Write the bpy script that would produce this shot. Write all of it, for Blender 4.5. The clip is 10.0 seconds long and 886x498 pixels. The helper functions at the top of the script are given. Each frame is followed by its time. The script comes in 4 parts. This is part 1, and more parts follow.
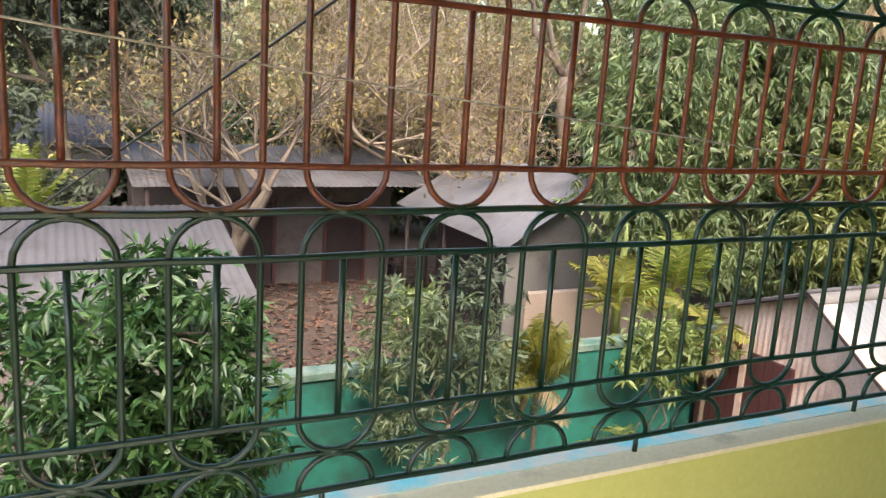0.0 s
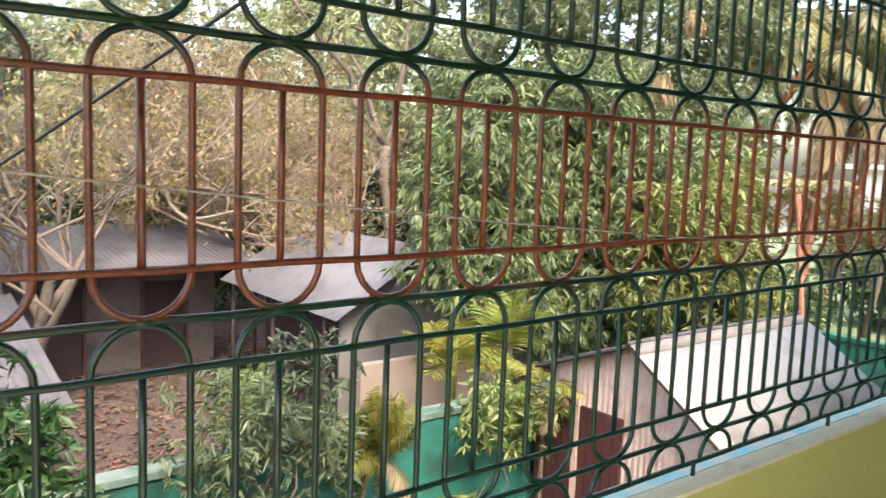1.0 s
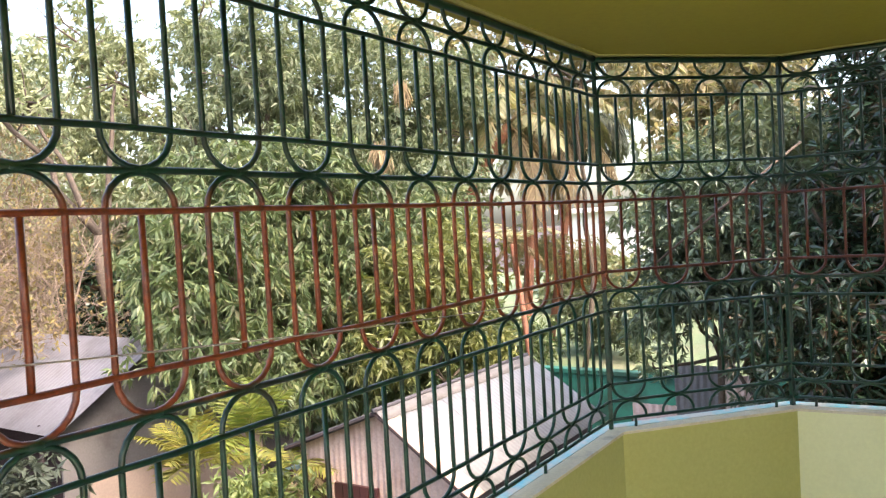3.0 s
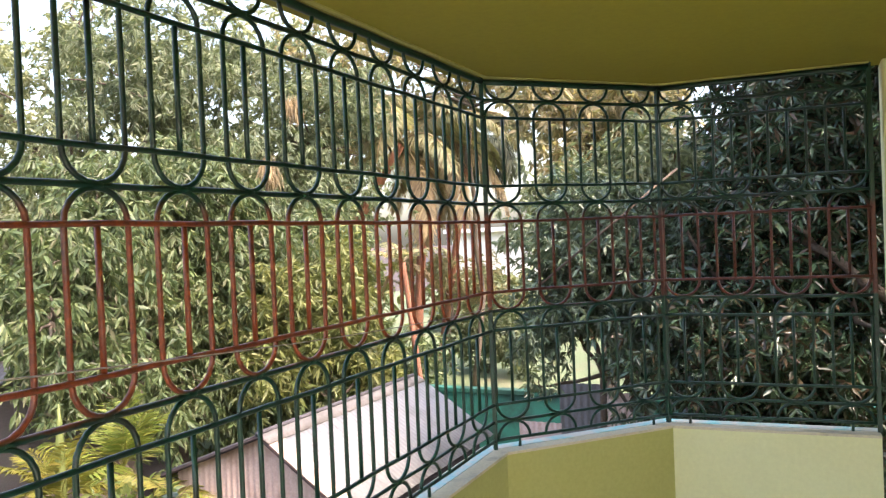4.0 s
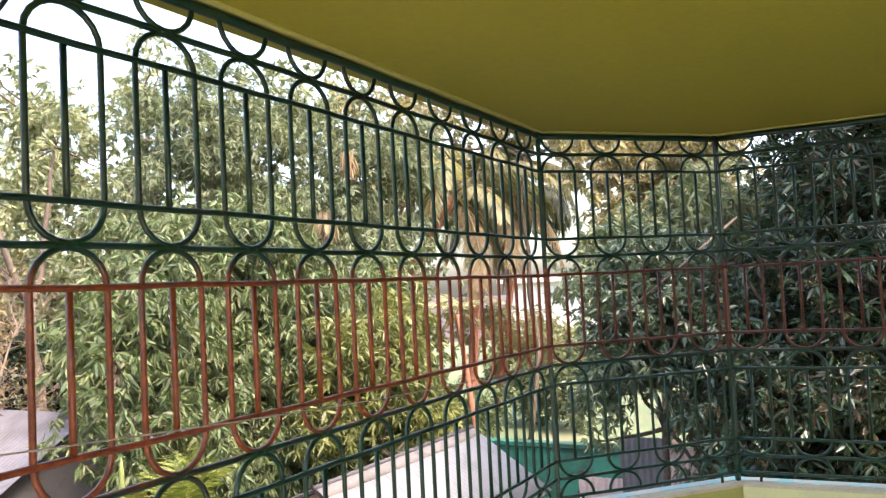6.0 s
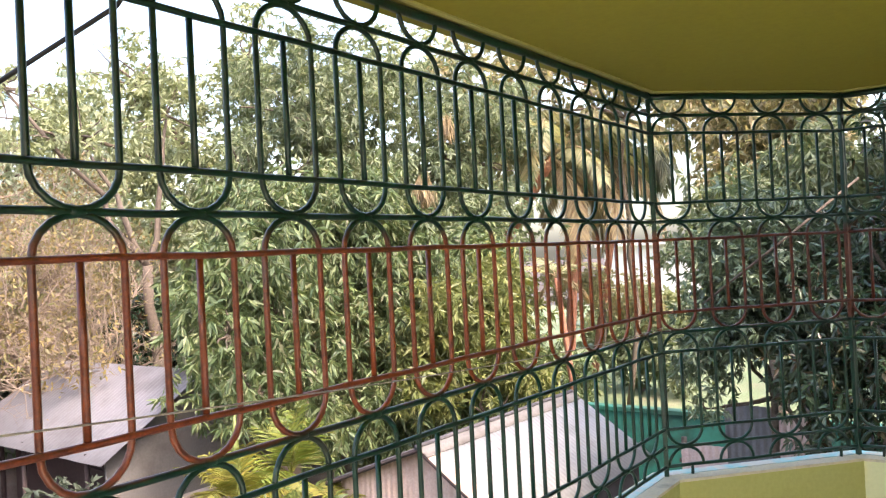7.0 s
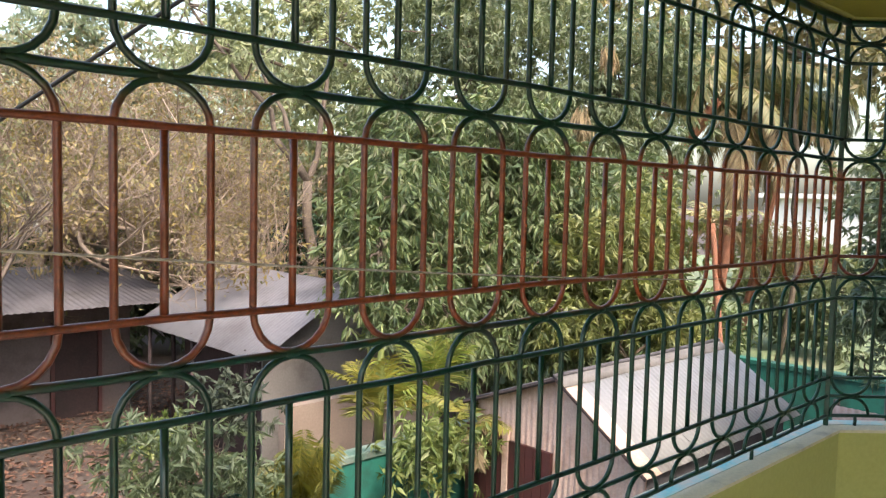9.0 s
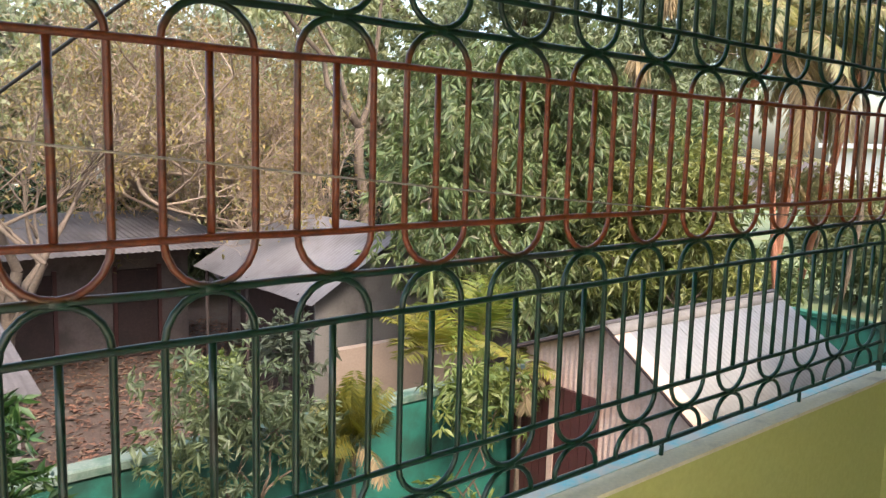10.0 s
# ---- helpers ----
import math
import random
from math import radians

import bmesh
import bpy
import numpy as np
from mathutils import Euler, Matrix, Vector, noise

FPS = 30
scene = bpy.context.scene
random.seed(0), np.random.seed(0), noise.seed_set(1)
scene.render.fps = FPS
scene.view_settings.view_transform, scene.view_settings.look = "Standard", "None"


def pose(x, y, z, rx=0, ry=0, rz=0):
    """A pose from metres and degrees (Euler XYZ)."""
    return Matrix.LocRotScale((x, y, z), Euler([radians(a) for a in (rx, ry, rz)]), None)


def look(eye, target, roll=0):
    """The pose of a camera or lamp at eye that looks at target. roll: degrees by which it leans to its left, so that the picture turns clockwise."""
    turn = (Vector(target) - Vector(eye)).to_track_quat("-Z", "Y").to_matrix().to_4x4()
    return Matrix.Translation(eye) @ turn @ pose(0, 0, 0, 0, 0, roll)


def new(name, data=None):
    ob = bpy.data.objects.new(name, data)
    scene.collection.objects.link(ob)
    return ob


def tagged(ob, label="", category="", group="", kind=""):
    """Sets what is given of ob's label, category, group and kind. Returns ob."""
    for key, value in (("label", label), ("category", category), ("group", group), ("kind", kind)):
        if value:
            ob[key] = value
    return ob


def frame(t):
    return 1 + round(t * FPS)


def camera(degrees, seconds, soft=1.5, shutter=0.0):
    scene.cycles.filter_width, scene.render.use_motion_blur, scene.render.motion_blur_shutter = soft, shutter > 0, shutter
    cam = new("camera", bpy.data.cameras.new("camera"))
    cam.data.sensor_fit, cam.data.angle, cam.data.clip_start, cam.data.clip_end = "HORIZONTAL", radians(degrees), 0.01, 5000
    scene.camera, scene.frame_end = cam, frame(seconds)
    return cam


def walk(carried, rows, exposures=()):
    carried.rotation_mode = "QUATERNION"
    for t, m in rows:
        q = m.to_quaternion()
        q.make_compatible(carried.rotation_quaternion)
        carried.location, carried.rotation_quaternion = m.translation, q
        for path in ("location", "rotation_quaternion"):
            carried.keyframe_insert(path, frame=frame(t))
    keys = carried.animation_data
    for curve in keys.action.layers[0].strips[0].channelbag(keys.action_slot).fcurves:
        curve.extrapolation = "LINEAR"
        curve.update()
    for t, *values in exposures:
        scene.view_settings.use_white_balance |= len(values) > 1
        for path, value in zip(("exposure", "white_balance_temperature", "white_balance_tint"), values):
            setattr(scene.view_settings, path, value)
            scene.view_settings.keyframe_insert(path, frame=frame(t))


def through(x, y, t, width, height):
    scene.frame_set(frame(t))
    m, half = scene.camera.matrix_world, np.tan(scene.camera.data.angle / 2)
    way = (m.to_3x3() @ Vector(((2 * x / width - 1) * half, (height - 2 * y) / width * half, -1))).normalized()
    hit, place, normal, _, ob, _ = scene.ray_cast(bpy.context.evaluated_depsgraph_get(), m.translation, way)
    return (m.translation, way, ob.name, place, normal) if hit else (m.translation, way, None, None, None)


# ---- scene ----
cam = camera(58.2, 10.0, soft=1.25, shutter=0.25)
PATH = [
    (0, (-3.612, -1.410, 1.748), (-2.741, 0.342, 1.334), 3.7),
    (0.5, (-3.58, -1.329, 1.754), (-2.564, 0.357, 1.404), 4.8),
    (1, (-3.528, -1.281, 1.778), (-2.292, 0.274, 1.549), 2.2),
    (1.5, (-3.498, -1.264, 1.79), (-2.134, 0.187, 1.601), 0.8),
    (2, (-3.411, -1.309, 1.814), (-1.844, -0.074, 1.68), -0.2),
    (2.2, (-3.394, -1.326, 1.808), (-1.785, -0.144, 1.7), -1.4),
    (3.3, (-3.356, -1.315, 1.837), (-1.65, -0.273, 1.783), -3.3),
    (3.5, (-3.342, -1.323, 1.832), (-1.599, -0.346, 1.764), -3.0),
    (4, (-3.318, -1.315, 1.833), (-1.51, -0.461, 1.802), -2.4),
    (4.5, (-3.308, -1.309, 1.829), (-1.482, -0.494, 1.805), -1.7),
    (5, (-3.313, -1.307, 1.829), (-1.505, -0.452, 1.825), -2.0),
    (5.2, (-3.318, -1.304, 1.83), (-1.522, -0.424, 1.829), -2.2),
    (6.3, (-3.353, -1.293, 1.854), (-1.636, -0.276, 1.979), -3.3),
    (6.5, (-3.361, -1.287, 1.844), (-1.698, -0.179, 1.911), -3.8),
    (7, (-3.352, -1.259, 1.861), (-1.732, -0.085, 1.882), -2.8),
    (7.5, (-3.375, -1.254, 1.854), (-1.785, -0.04, 1.849), -1.8),
    (8, (-3.387, -1.249, 1.846), (-1.848, 0.028, 1.807), -1.1),
    (8.5, (-3.42, -1.245, 1.818), (-1.976, 0.137, 1.752), 0.6),
    (9, (-3.433, -1.224, 1.792), (-2.055, 0.219, 1.653), 1.4),
    (9.5, (-3.429, -1.227, 1.779), (-2.086, 0.243, 1.585), 1.8),
    (10, (-3.427, -1.248, 1.748), (-2.152, 0.269, 1.481), 1.6),
]
walk(cam, [(t, look(eye, target, roll)) for t, eye, target, roll in PATH], [(0, 2.1, 6500, 8), (0.5, 2.26, 6500, 8), (1, 2.38, 6500, 9), (2, 2.46, 6500, 12), (4.5, 2.48, 6600, 18), (6.5, 2.53, 6550, 17), (7.5, 2.52, 6550, 16), (8, 2.46, 6550, 14), (8.5, 2.08, 6500, 10), (9, 2.0, 6500, 10), (10, 1.98, 6550, 10)])

# ---------------------------------------------------------------- world and light
SUN_ELEVATION, SUN_FROM = 50.0, (-0.30, -0.95)
world = bpy.data.worlds.new("world")
scene.world = world
world.use_nodes = True
wn = world.node_tree
wn.nodes.clear()
sky = wn.nodes.new("ShaderNodeTexSky")
sky.sky_type = "NISHITA"
sky.sun_disc = False
sky.sun_elevation = radians(SUN_ELEVATION)
sky.sun_rotation = math.atan2(SUN_FROM[0], SUN_FROM[1])
sky.dust_density = 4.0
sky.air_density = 1.2
sky.ozone_density = 0.6
bg = wn.nodes.new("ShaderNodeBackground")
bg.inputs["Strength"].default_value = 0.15
wo = wn.nodes.new("ShaderNodeOutputWorld")
haze = wn.nodes.new("ShaderNodeHueSaturation")
haze.inputs["Saturation"].default_value = 0.95
wn.links.new(sky.outputs["Color"], haze.inputs["Color"])
wn.links.new(haze.outputs["Color"], bg.inputs["Color"])
wn.links.new(bg.outputs["Background"], wo.inputs["Surface"])

sun_data = bpy.data.lights.new("sun", "SUN")
sun_data.energy = 1.5
sun_data.angle = radians(14.0)
sun_data.color = (1.0, 0.88, 0.72)
sun = new("sun", sun_data)
ce = math.cos(radians(SUN_ELEVATION))
sl = math.hypot(*SUN_FROM)
sun.matrix_world = look((30 * SUN_FROM[0] / sl * ce, 30 * SUN_FROM[1] / sl * ce, 30 * math.sin(radians(SUN_ELEVATION))), (0, 0, 0))


# ---------------------------------------------------------------- materials
def shader(name):
    m = bpy.data.materials.new(name)
    m.use_nodes = True
    nt = m.node_tree
    return m, nt, nt.nodes["Principled BSDF"]


def noise_node(nt, scale, detail=4.0, rough=0.6, vec=None):
    n = nt.nodes.new("ShaderNodeTexNoise")
    n.inputs["Scale"].default_value = scale
    n.inputs["Detail"].default_value = detail
    n.inputs["Roughness"].default_value = rough
    if vec is not None:
        nt.links.new(vec, n.inputs["Vector"])
    return n


def ramp_node(nt, fac, stops):
    r = nt.nodes.new("ShaderNodeValToRGB")
    while len(r.color_ramp.elements) < len(stops):
        r.color_ramp.elements.new(0.5)
    for el, (p, c) in zip(r.color_ramp.elements, stops):
        el.position = p
        el.color = (*c, 1)
    nt.links.new(fac, r.inputs["Fac"])
    return r


def mix_node(nt, fac, a, b, mode="MIX"):
    m = nt.nodes.new("ShaderNodeMix")
    m.data_type = "RGBA"
    m.blend_type = mode
    for sock, v in ((m.inputs[0], fac), (m.inputs[6], a), (m.inputs[7], b)):
        if isinstance(v, (int, float)):
            sock.default_value = v
        elif isinstance(v, tuple):
            sock.default_value = (*v, 1)
        else:
            nt.links.new(v, sock)
    return m.outputs[2]


def bump(nt, bsdf, height, strength, distance):
    b = nt.nodes.new("ShaderNodeBump")
    b.inputs["Strength"].default_value = strength
    b.inputs["Distance"].default_value = distance
    nt.links.new(height, b.inputs["Height"])
    nt.links.new(b.outputs["Normal"], bsdf.inputs["Normal"])


def position(nt):
    return nt.nodes.new("ShaderNodeNewGeometry").outputs["Position"]


def surface(name, light, dark, stain, rough=0.8, big=1.5, fine=40.0, stain_at=0.62, relief=0.3, depth=0.004, metallic=0.0):
    """Two colours mottled finely, with stains at a larger scale and fine relief."""
    m, nt, b = shader(name)
    pos = position(nt)
    nf = noise_node(nt, fine, 5, 0.65, pos)
    nb = noise_node(nt, big, 6, 0.62, pos)
    base = ramp_node(nt, nf.outputs["Fac"], [(0.3, dark), (0.7, light)]).outputs["Color"]
    cover = ramp_node(nt, nb.outputs["Fac"], [(stain_at - 0.08, (0, 0, 0)), (stain_at + 0.12, (1, 1, 1))]).outputs["Color"]
    nt.links.new(mix_node(nt, cover, base, stain), b.inputs["Base Color"])
    b.inputs["Roughness"].default_value = rough
    b.inputs["Metallic"].default_value = metallic
    bump(nt, b, nf.outputs["Fac"], relief, depth)
    return m


def foliage(name, colours, rough=0.5, through=0.35):
    """Leaves that differ one by one, and let some light through."""
    m, nt, b = shader(name)
    geo = nt.nodes.new("ShaderNodeNewGeometry")
    steps = [(i / max(1, len(colours) - 1), c) for i, c in enumerate(colours)]
    pick = ramp_node(nt, geo.outputs["Random Per Island"], steps).outputs["Color"]
    patch = noise_node(nt, 1.3, 3, 0.6, geo.outputs["Position"])
    tone = ramp_node(nt, patch.outputs["Fac"], [(0.3, (0.72, 0.74, 0.7)), (0.7, (1.25, 1.2, 1.05))]).outputs["Color"]
    col = mix_node(nt, 1.0, pick, tone, "MULTIPLY")
    nt.links.new(col, b.inputs["Base Color"])
    b.inputs["Roughness"].default_value = rough
    tr = nt.nodes.new("ShaderNodeBsdfTranslucent")
    nt.links.new(mix_node(nt, 1.0, col, (1.2, 1.2, 0.7), "MULTIPLY"), tr.inputs["Color"])
    mx = nt.nodes.new("ShaderNodeMixShader")
    mx.inputs[0].default_value = through
    nt.links.new(b.outputs[0], mx.inputs[1])
    nt.links.new(tr.outputs[0], mx.inputs[2])
    nt.links.new(mx.outputs[0], nt.nodes["Material Output"].inputs["Surface"])
    return m


def iron_paint():
    """Brushed enamel on iron: green bands below and above, a red oxide band between, chipped and dusty, brightened
    along X for light.
    """
    m, nt, b = shader("iron_paint")
    pos = position(nt)
    sep = nt.nodes.new("ShaderNodeSeparateXYZ")
    nt.links.new(pos, sep.inputs[0])
    wob = noise_node(nt, 9, 3, 0.6, pos)
    add = nt.nodes.new("ShaderNodeMath")
    add.operation = "MULTIPLY_ADD"
    nt.links.new(wob.outputs["Fac"], add.inputs[0])
    add.inputs[1].default_value = 0.03
    nt.links.new(sep.outputs["Z"], add.inputs[2])
    mr = nt.nodes.new("ShaderNodeMapRange")
    mr.inputs["From Min"].default_value = 0.9
    mr.inputs["From Max"].default_value = 2.5
    nt.links.new(add.outputs[0], mr.inputs["Value"])
    low = (1.518 - 0.9) / 1.6
    high = (1.925 - 0.9) / 1.6
    band = ramp_node(nt, mr.outputs["Result"], [(low - 0.002, (0, 0, 0)), (low + 0.002, (1, 1, 1)), (high - 0.008, (1, 1, 1)), (high + 0.018, (0, 0, 0))]).outputs["Color"]
    fine = noise_node(nt, 60, 5, 0.7, pos)
    wide = noise_node(nt, 5, 4, 0.6, pos)
    run_x = nt.nodes.new("ShaderNodeMapRange")  # position along X: light on the bars is put into the paint towards the corner post
    run_x.inputs["From Min"].default_value = -3.6
    run_x.inputs["From Max"].default_value = 0.4
    nt.links.new(sep.outputs["X"], run_x.inputs["Value"])
    # last stop dims the red on the end panels, standing in for shade
    lit_red = ramp_node(nt, run_x.outputs["Result"], [(0.10, (0, 0, 0)), (0.60, (1, 1, 1)), (0.86, (1, 1, 1)), (0.92, (0.1, 0.1, 0.1))]).outputs["Color"]
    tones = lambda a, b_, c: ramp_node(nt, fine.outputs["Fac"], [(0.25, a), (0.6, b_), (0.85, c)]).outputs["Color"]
    lit_green = ramp_node(nt, run_x.outputs["Result"], [(0.10, (0, 0, 0)), (0.70, (1, 1, 1))]).outputs["Color"]
    green = mix_node(nt, lit_green, tones((0.001, 0.006, 0.003), (0.001, 0.018, 0.009), (0.005, 0.045, 0.024)), tones((0.001, 0.016, 0.007), (0.003, 0.048, 0.022), (0.009, 0.090, 0.045)))
    red = mix_node(nt, lit_red, tones((0.030, 0.007, 0.003), (0.110, 0.024, 0.008), (0.19, 0.055, 0.017)), tones((0.075, 0.015, 0.004), (0.265, 0.056, 0.010), (0.38, 0.105, 0.024)))
    both = mix_node(nt, band, green, red)
    worn = ramp_node(nt, wide.outputs["Fac"], [(0.56, (0, 0, 0)), (0.72, (0.7, 0.7, 0.7))]).outputs["Color"]
    nt.links.new(mix_node(nt, worn, both, (0.024, 0.018, 0.012)), b.inputs["Base Color"])
    b.inputs["Roughness"].default_value = 0.34
    b.inputs["Specular IOR Level"].default_value = 0.5
    bump(nt, b, fine.outputs["Fac"], 0.25, 0.0015)
    return m


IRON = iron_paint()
PLASTER = surface("yellow_plaster", (0.540, 0.519, 0.166), (0.478, 0.457, 0.133), (0.416, 0.395, 0.127), 0.75, 1.2, 55, 0.66, 0.2, 0.002)
CEILING = surface("olive_ceiling_paint", (0.304, 0.282, 0.020), (0.269, 0.248, 0.017), (0.241, 0.221, 0.020), 0.7, 0.9, 45, 0.66, 0.15, 0.002)
COPING = surface("worn_cement_coping", (0.76, 0.665, 0.455), (0.64, 0.56, 0.385), (0.43, 0.375, 0.27), 0.85, 7, 70, 0.63, 0.5, 0.003)
BLUE = surface("flaking_blue_paint", (0.242, 0.624, 0.594), (0.187, 0.520, 0.513), (0.60, 0.55, 0.43), 0.7, 9, 60, 0.44, 0.4, 0.003)
GREEN_WALL = surface("green_wall_paint", (0.013, 0.124, 0.094), (0.011, 0.104, 0.078), (0.009, 0.049, 0.036), 0.7, 2.2, 30, 0.52, 0.3, 0.004)
GREEN_CAP = surface("bare_cement_cap", (0.152, 0.185, 0.158), (0.101, 0.135, 0.112), (0.028, 0.079, 0.056), 0.9, 3, 40, 0.54, 0.4, 0.004)
SOIL = surface("dry_leaf_soil", (0.086, 0.058, 0.050), (0.052, 0.036, 0.030), (0.082, 0.070, 0.062), 0.95, 1.3, 22, 0.58, 0.8, 0.03)
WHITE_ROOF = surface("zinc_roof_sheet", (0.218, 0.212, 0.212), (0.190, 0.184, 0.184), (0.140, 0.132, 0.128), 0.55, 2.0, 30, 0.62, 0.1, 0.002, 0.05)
# zinc sheet again, darkened for a slope that gets less light
SHADED_ROOF = surface("shaded_zinc_sheet", (0.173, 0.162, 0.173), (0.140, 0.130, 0.140), (0.101, 0.090, 0.094), 0.6, 1.4, 26, 0.56, 0.2, 0.003, 0.1)
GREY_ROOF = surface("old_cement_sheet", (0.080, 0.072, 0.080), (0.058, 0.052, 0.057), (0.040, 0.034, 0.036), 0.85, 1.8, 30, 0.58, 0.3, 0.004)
PINK_SHEET = surface("weathered_sheet", (0.560, 0.403, 0.335), (0.428, 0.300, 0.246), (0.319, 0.196, 0.143), 0.7, 2.0, 35, 0.6, 0.2, 0.003)
MAROON = surface("maroon_paint", (0.080, 0.024, 0.022), (0.052, 0.016, 0.016), (0.040, 0.016, 0.014), 0.55, 2.5, 40, 0.6, 0.2, 0.002)
# brown darkened for shade under eaves and in openings; also dark timber
DARK_WALL = surface("shade_dark_brown", (0.046, 0.027, 0.026), (0.028, 0.016, 0.016), (0.018, 0.014, 0.013), 0.9, 2.0, 20, 0.58, 0.4, 0.01)
SMOKE_WALL = surface("smoky_mud_wall", (0.140, 0.112, 0.107), (0.105, 0.083, 0.078), (0.066, 0.053, 0.051), 0.9, 2.0, 20, 0.58, 0.4, 0.01)
GREY_WALL = surface("grey_render", (0.156, 0.143, 0.137), (0.124, 0.111, 0.104), (0.078, 0.068, 0.062), 0.85, 1.8, 30, 0.6, 0.3, 0.004)
PEACH_WALL = surface("peach_render", (0.250, 0.190, 0.155), (0.200, 0.152, 0.125), (0.165, 0.130, 0.110), 0.85, 1.8, 30, 0.62, 0.3, 0.004)
WHITE_WALL = surface("white_render", (0.80, 0.77, 0.73), (0.72, 0.69, 0.65), (0.6, 0.56, 0.5), 0.8, 1.0, 20, 0.64, 0.2, 0.004)
BARK = surface("grey_bark", (0.136, 0.100, 0.072), (0.064, 0.046, 0.034), (0.096, 0.088, 0.072), 0.95, 4, 26, 0.6, 0.8, 0.02)
MID_BARK = surface("brown_dry_bark", (0.140, 0.105, 0.082), (0.080, 0.060, 0.047), (0.066, 0.052, 0.043), 0.9, 2, 26, 0.6, 0.6, 0.01)
DRY_BARK = surface("pale_dry_bark", (0.285, 0.215, 0.163), (0.180, 0.133, 0.100), (0.153, 0.119, 0.099), 0.9, 2, 26, 0.6, 0.6, 0.01)
PALM_BARK = surface("ringed_palm_bark", (0.340, 0.145, 0.088), (0.225, 0.092, 0.056), (0.160, 0.100, 0.070), 0.95, 5, 22, 0.62, 0.8, 0.02)
CABLE = surface("black_cable_sheath", (0.02, 0.02, 0.02), (0.012, 0.012, 0.012), (0.03, 0.03, 0.028), 0.6, 4, 60, 0.6, 0.2, 0.001)
WIRE = surface("galvanised_wire", (0.42, 0.38, 0.34), (0.26, 0.23, 0.20), (0.2, 0.14, 0.1), 0.5, 6, 90, 0.6, 0.2, 0.001, 0.5)
GRASS = surface("mown_grass_ground", (0.165, 0.205, 0.105), (0.115, 0.150, 0.075), (0.19, 0.175, 0.11), 0.95, 0.5, 14, 0.6, 0.8, 0.03)
CREAM = surface("cream_plaster", (0.840, 0.819, 0.462), (0.777, 0.756, 0.410), (0.693, 0.662, 0.357), 0.75, 1.2, 55, 0.66, 0.2, 0.002)
FLOOR = surface("pale_tile_floor", (0.62, 0.60, 0.56), (0.55, 0.53, 0.49), (0.45, 0.43, 0.4), 0.5, 1.5, 40, 0.6, 0.2, 0.002)

MANGO_LEAF = foliage("bright_mango_leaf", [(0.010, 0.034, 0.009), (0.025, 0.068, 0.018), (0.050, 0.106, 0.032), (0.013, 0.040, 0.011), (0.082, 0.140, 0.046)], 0.42, 0.22)
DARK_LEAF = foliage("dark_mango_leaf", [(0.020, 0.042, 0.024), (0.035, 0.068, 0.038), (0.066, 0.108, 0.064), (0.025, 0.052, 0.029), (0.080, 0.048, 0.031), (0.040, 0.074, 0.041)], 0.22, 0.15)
# lit copy of DARK_LEAF for the brighter side of the dark mango
EDGE_LEAF = foliage("lit_mango_leaf", [(0.072, 0.110, 0.072), (0.120, 0.168, 0.112), (0.185, 0.230, 0.165), (0.048, 0.076, 0.050), (0.100, 0.140, 0.094)], 0.28, 0.3)
# flat grey green: haze is put into the leaf colour
FAR_LEAF = foliage("hazed_green_leaf", [(0.046, 0.060, 0.045), (0.060, 0.075, 0.055), (0.075, 0.090, 0.068), (0.052, 0.068, 0.050)], 0.7, 0.3)
TREE_LEAF = foliage("garden_tree_leaf", [(0.052, 0.084, 0.036), (0.082, 0.120, 0.050), (0.118, 0.160, 0.070), (0.062, 0.095, 0.042), (0.175, 0.210, 0.095), (0.120, 0.120, 0.075)], 0.5, 0.32)
# tree greens lightened so that the tall tree looks hazed
TALL_LEAF = foliage("hazed_mango_leaf", [(0.100, 0.132, 0.082), (0.142, 0.178, 0.108), (0.185, 0.220, 0.138), (0.118, 0.146, 0.090), (0.220, 0.238, 0.165)], 0.55, 0.4)
BRIGHT_LEAF = foliage("sunny_leaf", [(0.095, 0.122, 0.036), (0.150, 0.172, 0.054), (0.240, 0.245, 0.098), (0.070, 0.092, 0.030)], 0.5, 0.36)
LIME_LEAF = foliage("lime_green_leaf", [(0.095, 0.138, 0.040), (0.150, 0.195, 0.058), (0.205, 0.235, 0.085), (0.065, 0.100, 0.032)], 0.5, 0.36)
TAN_LEAF = foliage("dry_tan_leaf", [(0.290, 0.240, 0.170), (0.360, 0.310, 0.220), (0.230, 0.220, 0.150), (0.200, 0.210, 0.140)], 0.7, 0.6)
# pale greens carry the haze of distance in their colour
HAZE_LEAF = foliage("hazed_tree_leaf", [(0.171, 0.207, 0.117), (0.225, 0.252, 0.153), (0.270, 0.288, 0.180), (0.189, 0.216, 0.126)])
OLIVE_LEAF = foliage("olive_shrub_leaf", [(0.063, 0.090, 0.048), (0.092, 0.123, 0.068), (0.126, 0.156, 0.096), (0.059, 0.082, 0.044)])
YELLOW_LEAF = foliage("yellow_leaf", [(0.225, 0.165, 0.080), (0.275, 0.215, 0.085), (0.155, 0.142, 0.070), (0.190, 0.135, 0.090), (0.140, 0.150, 0.065)], 0.6, 0.35)
PALM_LEAF = foliage("yellow_green_frond", [(0.13, 0.185, 0.035), (0.19, 0.235, 0.050), (0.095, 0.140, 0.03), (0.27, 0.26, 0.07), (0.15, 0.20, 0.04)])
BUNDLE_LEAF = foliage("gold_green_frond", [(0.070, 0.080, 0.014), (0.120, 0.120, 0.020), (0.170, 0.150, 0.026), (0.055, 0.075, 0.016)], 0.5, 0.3)
